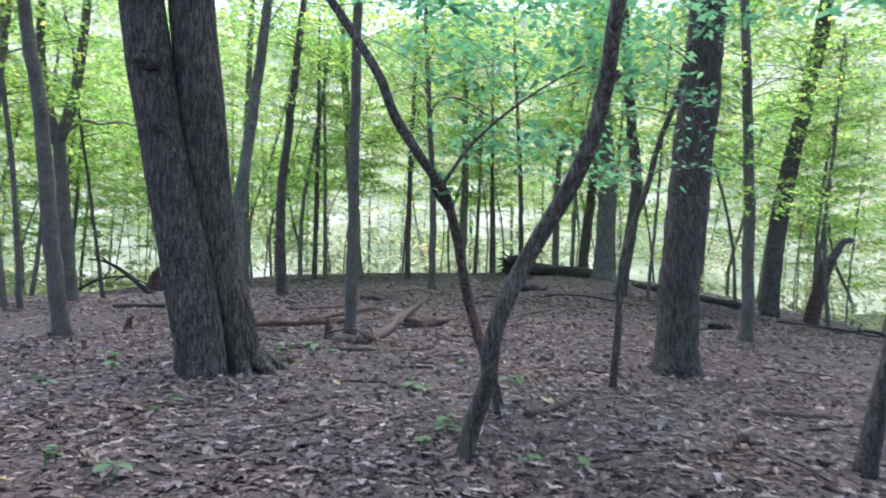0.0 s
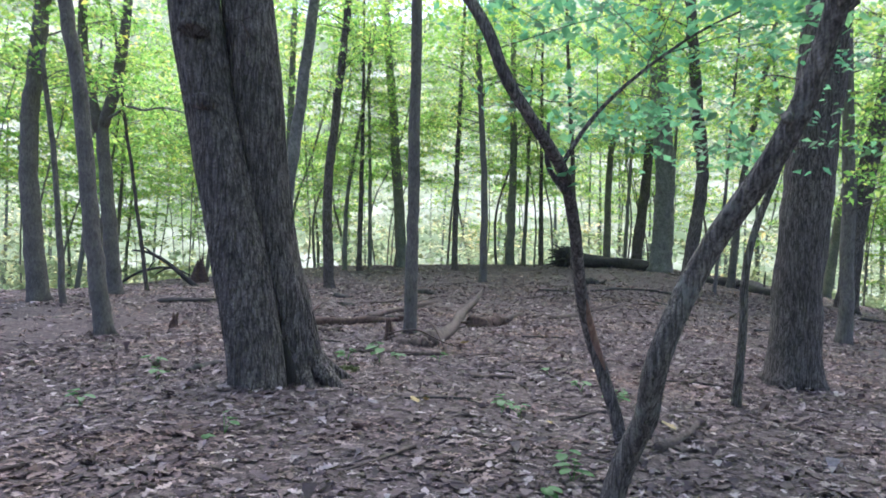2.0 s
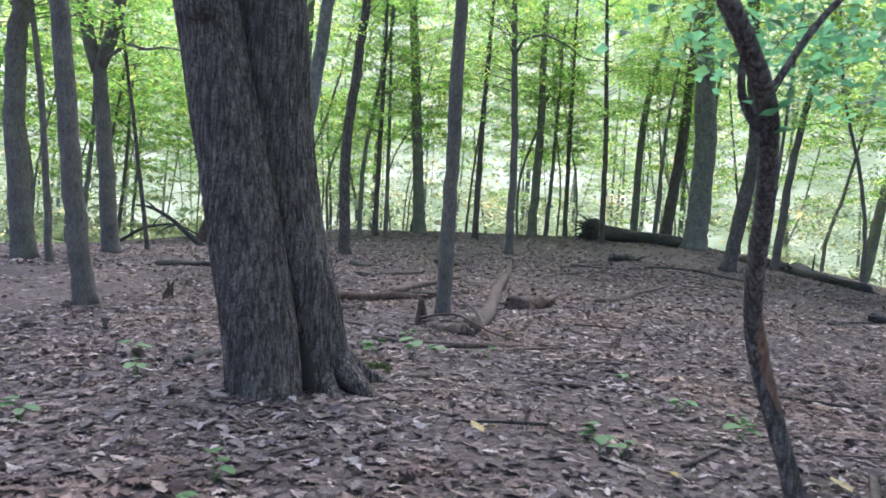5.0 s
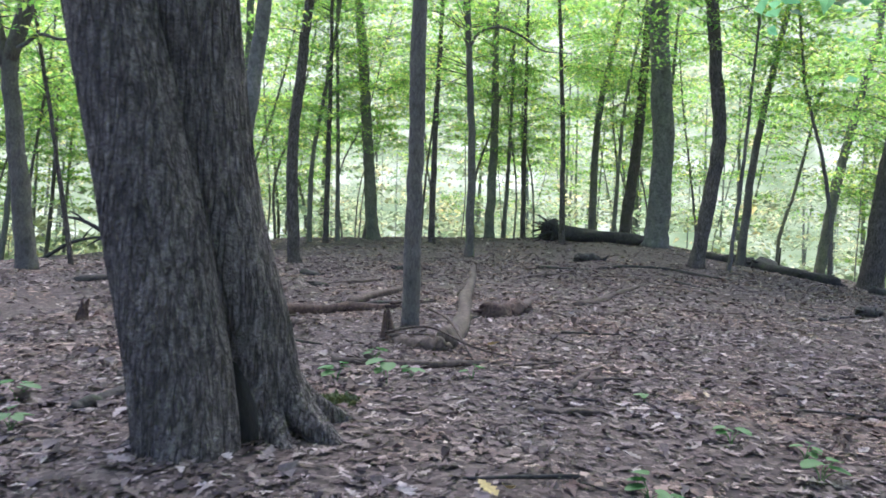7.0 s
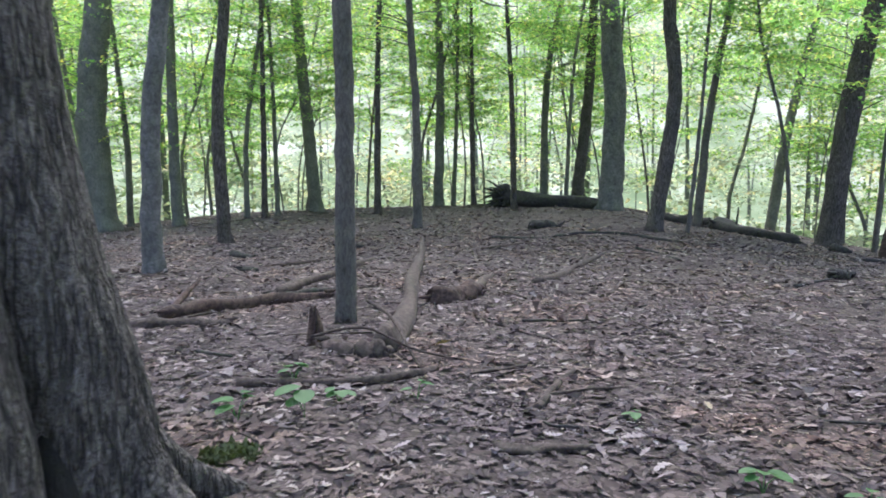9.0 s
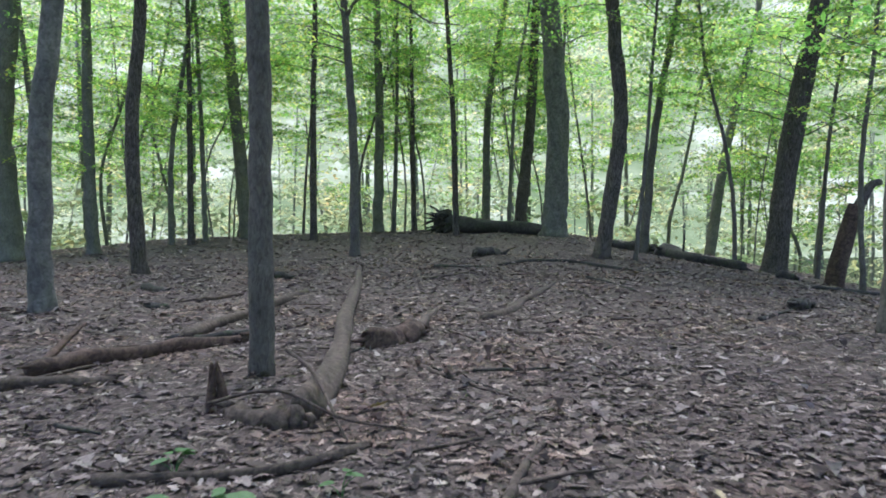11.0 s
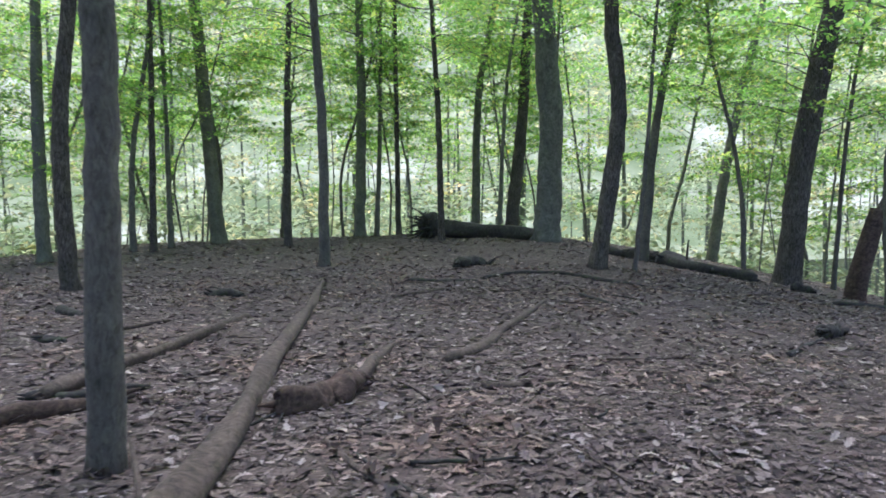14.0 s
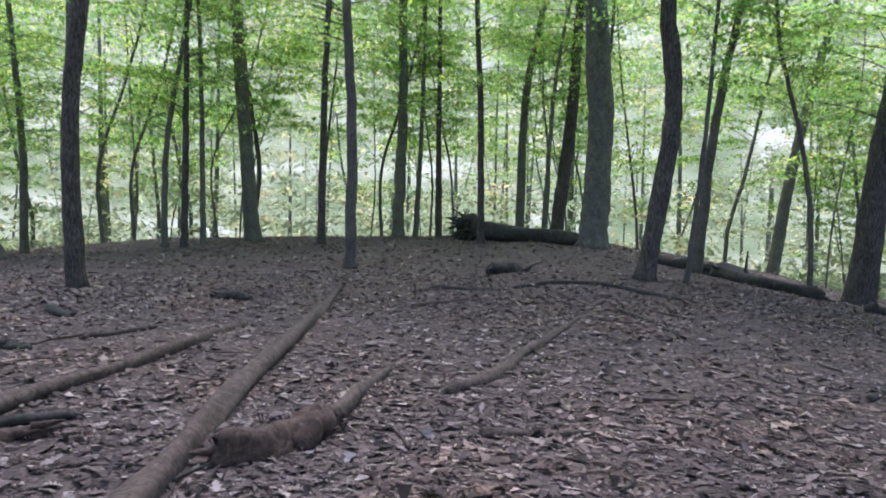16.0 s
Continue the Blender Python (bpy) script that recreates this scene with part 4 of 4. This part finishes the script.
def sticks(n, seed):
    rng = np.random.RandomState(seed)
    for k in range(n):
        x, y = rng.uniform(-5.5, 6), rng.uniform(5, 24)
        if abs(x + 2.7) < 0.9 and abs(y - 9.1) < 0.9:
            continue
        a, length, d = rng.uniform(0, 6.28), rng.uniform(0.25, 0.9), rng.uniform(0.012, 0.035)
        p1 = (x + math.cos(a) * length * 0.5 + rng.normal(0, 0.03), y + math.sin(a) * length * 0.5 + rng.normal(0, 0.03))
        p2 = (x + math.cos(a) * length, y + math.sin(a) * length)
        log([(x, y, 0.02), (*p1, 0.025), (*p2, 0.02)], d, d * 0.5, LOGWOOD if k % 3 else MOSSLOG, "thin broken twig lying on dry leaves", name="twig", group="twigs on the leaf litter", seed=200 + k, sides=6, n=8)


sticks(70, 8)


def loose_leaves(n, seed):
    """Larger oak leaves that lie on top along the path, as pieces of the ground."""
    rng = np.random.RandomState(seed)
    shapes = []
    px = np.array([-0.5, -0.3, -0.24, -0.1, -0.02, 0.12, 0.2, 0.34, 0.5, 0.34, 0.2, 0.12, -0.02, -0.1, -0.24, -0.3])
    py = np.array([0.0, -0.14, -0.08, -0.24, -0.12, -0.3, -0.14, -0.2, 0.0, 0.2, 0.14, 0.3, 0.12, 0.24, 0.08, 0.14])
    for k in range(5):
        curl = rng.uniform(0.05, 0.5)
        z = curl * (np.abs(py) + 0.6 * px * px) + rng.normal(0, 0.02, 16)
        v = np.concatenate([np.stack([px, py, z], 1), [[0, 0, 0]]])
        f = np.array([(16, i, (i + 1) % 16) for i in range(16)])
        ob = mesh_object("dry_leaf", v, f, LOOSE, False)
        shapes.append(ob.data)
        bpy.data.objects.remove(ob)
    for k in range(n):
        x, y = rng.uniform(-4.2, 3.8), 4.6 + 12 * rng.uniform(0, 1) ** 1.2
        ob = new("dry_leaf", shapes[k % 5])
        s = rng.uniform(0.09, 0.16)
        ob.matrix_world = pose(x, y, gz(x, y) + 0.045, rng.normal(0, 14), rng.normal(0, 14), rng.uniform(0, 360)) @ Matrix.Scale(s, 4)
        ob.parent = ground


# ---- seedlings and moss ----
def seedling(x, y, size, seed, mat=None):
    root = tagged(new("seedling"), "small green seedling growing through dry leaves", "seedling", "seedlings among the leaves")
    root.location = (x, y, gz(x, y))
    rng = np.random.RandomState(seed)
    stems, vs = [], []
    for k in range(rng.randint(3, 6)):
        a = rng.uniform(0, 6.28)
        h = size * rng.uniform(0.5, 1.0)
        tip = np.array([np.cos(a) * size * 0.6, np.sin(a) * size * 0.6, h])
        stems.append(tube(spline([(0, 0, -0.02), tip * np.array([0.4, 0.4, 0.7]), tip], 5), np.linspace(0.004, 0.002, 5), 5, 0.0))
        # a rounded leaf, folded along its midrib
        u = np.array([np.cos(a), np.sin(a), -0.2])
        w = np.array([-np.sin(a), np.cos(a), 0.0])
        s = size * rng.uniform(0.55, 0.85)
        ring = [tip + (u * math.cos(q) * 0.55 + w * math.sin(q) * 0.42) * s + np.array([0, 0, 0.12 * s * abs(math.sin(q))]) for q in np.linspace(0, 2 * np.pi, 10, endpoint=False)]
        vs.append((np.array([tip] + ring), np.array([(0, 1 + i, 1 + (i + 1) % 10) for i in range(10)])))
    solid("stem", stems, mat or SEEDLING, root)
    for v, f in vs:
        part("leaf", v, f, mat or SEEDLING, root)
    return root


for k, (sx, sy, ss) in enumerate(((-2.15, 10.6, 0.16), (-1.73, 10.6, 0.2), (-1.54, 10.95, 0.12), (-1.0, 11.1, 0.13), (0.39, 10.5, 0.1), (0.66, 9.45, 0.13), (-2.41, 5.0, 0.14), (-1.88, 4.8, 0.14))):
    seedling(sx, sy, ss, 40 + k)
for k, (sx, sy, ss) in enumerate(((-0.06, 5.8, 0.1), (0.15, 6.2, 0.13), (-0.09, 8.1, 0.11), (0.76, 5.6, 0.1), (1.12, 5.55, 0.1), (1.03, 9.2, 0.1), (-2.4, 7.0, 0.15), (-2.44, 6.7, 0.09))):
    seedling(sx, sy, ss, 60 + k)
for k, (sx, sy, ss) in enumerate(((0.13, 6.5, 0.13), (-0.21, 8.35, 0.13), (-3.95, 7.7, 0.13), (-4.25, 9.7, 0.15), (-1.9, 11.35, 0.13), (-3.9, 9.05, 0.15), (-0.25, 8.05, 0.13), (0.91, 8.8, 0.15), (-2.5, 9.0, 0.12))):
    seedling(sx, sy, ss, 80 + k)


def moss_patch(x, y, r, seed):
    rng = np.random.RandomState(seed)
    n = 900
    a, q = rng.uniform(0, 6.28, n), r * np.sqrt(rng.uniform(0, 1, n))
    c = np.stack([x + q * np.cos(a), y + q * np.sin(a) * 0.8, height(x + q * np.cos(a), y + q * np.sin(a) * 0.8) + 0.008 + 0.02 * (1 - (q / r) ** 2) + rng.normal(0, 0.008, n)], 1)
    tagged(mesh_object("moss_patch", *leaf_cloud(c, 0.04, rng, 0.8), MOSS, False), "low cushion of dark green moss at an oak's foot", "moss", kind="stuff")


moss_patch(-2.05, 10.0, 0.17, 3)


# ---- leaf litter ----
LOBES = [(-0.5, 0.0), (-0.27, 0.14), (-0.19, 0.07), (-0.06, 0.25), (0.03, 0.1), (0.15, 0.29), (0.23, 0.11), (0.36, 0.17), (0.5, 0.0)]


def cover(x, y, rng):
    """Where leaves lie thick and where the soil shows through."""
    w = np.sin(0.9 * x + 1.3 * np.sin(0.5 * y)) + np.sin(1.1 * y + 0.8 * np.sin(0.7 * x) + 2) + 0.8 * np.sin(2.3 * x - 1.7 * y + 1) + 0.7 * np.sin(3.1 * y + 1.9 * x)
    return rng.uniform(0, 1, len(x)) < 0.76 + 0.16 * w


def litter(n, xr, yr, size, seed, lift, lobed=True):
    """Dry oak leaves lying nearly flat: a lobed outline round a midrib, gently bent."""
    rng = np.random.RandomState(seed)
    x, y = rng.uniform(*xr, n), rng.uniform(*yr, n)
    keep = cover(x, y, rng)
    x, y = x[keep], y[keep]
    n = len(x)
    a, s = rng.uniform(0, 6.28, n), size * np.clip(rng.lognormal(-0.15, 0.42, n), 0.3, 1.8)
    wide = rng.uniform(0.6, 1.2, n)
    z = height(x, y) + rng.uniform(0.004, lift, n)
    tx, ty = rng.normal(0, 0.1, n), rng.normal(0, 0.1, n)
    curl, bend = rng.normal(0.12, 0.16, n) * (1 + 1.5 * (rng.uniform(0, 1, n) > 0.9)), rng.normal(0.05, 0.22, n)
    if lobed:
        top = np.array(LOBES)
        ring = np.concatenate([top, top[-2:0:-1] * np.array([1, -1])])
        k, m = len(ring), len(top)
        quads = np.array([(j, j + 1, (k - j - 1) % k, (k - j) % k) for j in range(1, m - 2)])
        tris = np.array([(0, 1, k - 1), (m - 2, m - 1, m)])
    else:
        ring = np.array([(-0.5, 0.0), (0.05, 0.3), (0.5, 0.06), (0.0, -0.27)])
        k, quads, tris = 4, np.array([(0, 1, 2, 3)]), np.zeros((0, 3), int)
    px, py = ring[:, 0], ring[:, 1]
    lx, ly = px[None] * s[:, None], py[None] * (s * wide)[:, None]
    lx = lx + rng.normal(0, 0.025, lx.shape) * s[:, None]
    lz = tx[:, None] * lx + ty[:, None] * ly + curl[:, None] * np.abs(ly) * 1.8 + bend[:, None] * lx * px[None] * 1.6
    lz -= np.minimum(lz.min(axis=1, keepdims=True), 0) * 0.8
    c, d = np.cos(a)[:, None], np.sin(a)[:, None]
    v = np.stack([x[:, None] + lx * c - ly * d, y[:, None] + lx * d + ly * c, z[:, None] + lz], -1).reshape(-1, 3)
    base = (np.arange(n) * k)[:, None, None]
    f = np.concatenate([quads[:, [0, 1, 2]], quads[:, [0, 2, 3]], tris]) if len(tris) else quads[:, [0, 1, 2, 3]]
    ob = mesh_object("leaf_litter", v, (base + f[None]).reshape(-1, f.shape[1]), LITTER, False)
    return tagged(ob, "thick layer of dry curled brown oak leaves", "leaves", kind="stuff")


litter(60000, (-6.5, 6.5), (3.0, 16.0), 0.1, 1, 0.014)
litter(70000, (-6.5, 6.5), (3.0, 17.0), 0.048, 11, 0.01, False)
litter(48000, (-10, 12), (16.0, 27), 0.1, 2, 0.014, False)
litter(36000, (-10, 12), (16.0, 27), 0.06, 12, 0.01, False)
litter(22000, (-15, 16), (27, 41), 0.12, 3, 0.012, False)
litter(14000, (-13, 13), (-8, 3.0), 0.11, 4, 0.014, False)
litter(6000, (-13, -6.5), (3.0, 16.0), 0.11, 5, 0.014, False)
litter(6000, (6.5, 13), (3.0, 16.0), 0.11, 6, 0.014, False)
litter(7000, (-16, -10), (14, 27), 0.12, 7, 0.014, False)
litter(3500, (12, 16), (14, 27), 0.12, 8, 0.014, False)


# ---- woods beyond the brow ----
def young_trees():
    rng = np.random.RandomState(31)
    made = 0
    while made < 70:
        x, y = rng.uniform(-34, 34), rng.uniform(26, 62)
        r = ((abs(x) / 17) ** 4 + (max(0, y - 8) / 31) ** 4) ** 0.25
        if r < 1.02 or r > 1.7:
            continue
        made += 1
        d = rng.choice([0.07, 0.09, 0.12, 0.16, 0.25])
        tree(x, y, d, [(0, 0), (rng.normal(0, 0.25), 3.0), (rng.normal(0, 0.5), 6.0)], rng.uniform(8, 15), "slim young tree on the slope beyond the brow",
             BARK_SLOPE_HAZED if made % 4 else BARK_MID, crown=(4.5, 13.0, 10, 2.6), leaf=0.2, per=80, seed=100 + made, sides=7, flare=None, group="young trees on the slope")


young_trees()


def glowing_slope():
    """The far side of the valley, a plain curved glowing sheet 125 m away with its mist painted in."""
    m, nt, b = material("haze_glow", 1.0)
    tc = nt.nodes.new("ShaderNodeTexCoord")
    mp = nt.nodes.new("ShaderNodeMapping")
    mp.inputs["Scale"].default_value = (1, 1, 2.2)
    nt.links.new(tc.outputs["Object"], mp.inputs["Vector"])
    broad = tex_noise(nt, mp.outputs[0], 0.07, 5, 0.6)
    # blotches paint haze and bright sky gaps; the sheet emits them itself
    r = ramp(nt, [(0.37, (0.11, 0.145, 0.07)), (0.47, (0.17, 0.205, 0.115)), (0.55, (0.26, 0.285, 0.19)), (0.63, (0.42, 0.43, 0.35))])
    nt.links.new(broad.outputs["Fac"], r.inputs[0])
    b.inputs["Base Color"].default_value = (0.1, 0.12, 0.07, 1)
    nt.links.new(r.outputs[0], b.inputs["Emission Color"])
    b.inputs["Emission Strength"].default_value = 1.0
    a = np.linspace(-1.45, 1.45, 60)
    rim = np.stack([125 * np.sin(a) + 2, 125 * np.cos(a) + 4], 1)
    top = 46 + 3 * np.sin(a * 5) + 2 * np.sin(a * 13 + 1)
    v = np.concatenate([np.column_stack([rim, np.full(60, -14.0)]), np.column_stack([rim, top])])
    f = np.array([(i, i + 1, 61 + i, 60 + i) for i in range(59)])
    tagged(mesh_object("backdrop", v, f, m), "glowing sheet coloured as a pale misty wooded slope across the valley", "backdrop", kind="structure")


glowing_slope()


def far_woods():
    """Leaf plates and stems of the valley and the far slope."""
    rng = np.random.RandomState(9)
    spots = []
    while len(spots) < 2300:
        ang = rng.uniform(-1.25, 1.25)
        dist = 48 + 70 * rng.uniform(0, 1) ** 0.9
        up = rng.uniform(9, 32) if rng.uniform() < 0.72 else rng.uniform(0.2, 9)
        gap = math.sin(9 * ang + 0.35 * up) + math.sin(17 * ang - 0.22 * up + 2) + 0.8 * math.sin(31 * ang + 0.5 * up + 0.05 * dist)
        if gap < rng.uniform(-1.6, 0.9):
            continue
        cx, cy = dist * math.sin(ang) + 2, dist * math.cos(ang) + 4
        s = rng.uniform(0.9, 2.2)
        n = int(rng.uniform(60, 150))
        spots.append(np.array([cx, cy, float(height(cx, cy)) + up]) + rng.normal(0, 1, (n, 3)) * np.array([s, s, s * 0.2]))
    for k in range(1500):
        ang, dist = rng.uniform(-1.2, 1.2), rng.uniform(41, 78)
        cx, cy = dist * math.sin(ang) + 2, dist * math.cos(ang) + 4
        if (abs(cx) / 17) ** 4 + ((cy - 8) / 31) ** 4 < 1.5:
            continue
        s = rng.uniform(0.4, 1.1)
        spots.append(np.array([cx, cy, float(height(cx, cy)) + rng.uniform(0.2, 1.0) ** 1.5 * 4.5]) + rng.normal(0, 1, (34, 3)) * np.array([s, s, s * 0.22]))
    c = np.concatenate(spots)
    tagged(mesh_object("far_foliage", *leaf_cloud(c, 0.42, rng, 0.3), LEAF_FAR_HAZED, False), "green leaf masses of the woods across the valley, haze put in their pale colour", "foliage", kind="stuff")
    stems = []
    for k in range(120):
        ang, dist = rng.uniform(-1.2, 1.2), rng.uniform(50, 115)
        cx, cy = dist * math.sin(ang) + 2, dist * math.cos(ang) + 4
        b = float(height(cx, cy))
        lean = rng.normal(0, 0.7, 2)
        stems.append(tube(spline([(cx, cy, b - 0.3), (cx + lean[0] * 0.4, cy, b + 7), (cx + lean[0], cy + lean[1], b + 18)], 8), np.linspace(rng.uniform(0.08, 0.3), 0.05, 8), 6, 0.0))
    v, f = joined(stems)
    tagged(mesh_object("far_trunks", *clean(v, f), BARK_FAR_HAZED), "slim trunks of the woods across the valley", "trees", kind="stuff")


far_woods()
loose_leaves(290, 6)
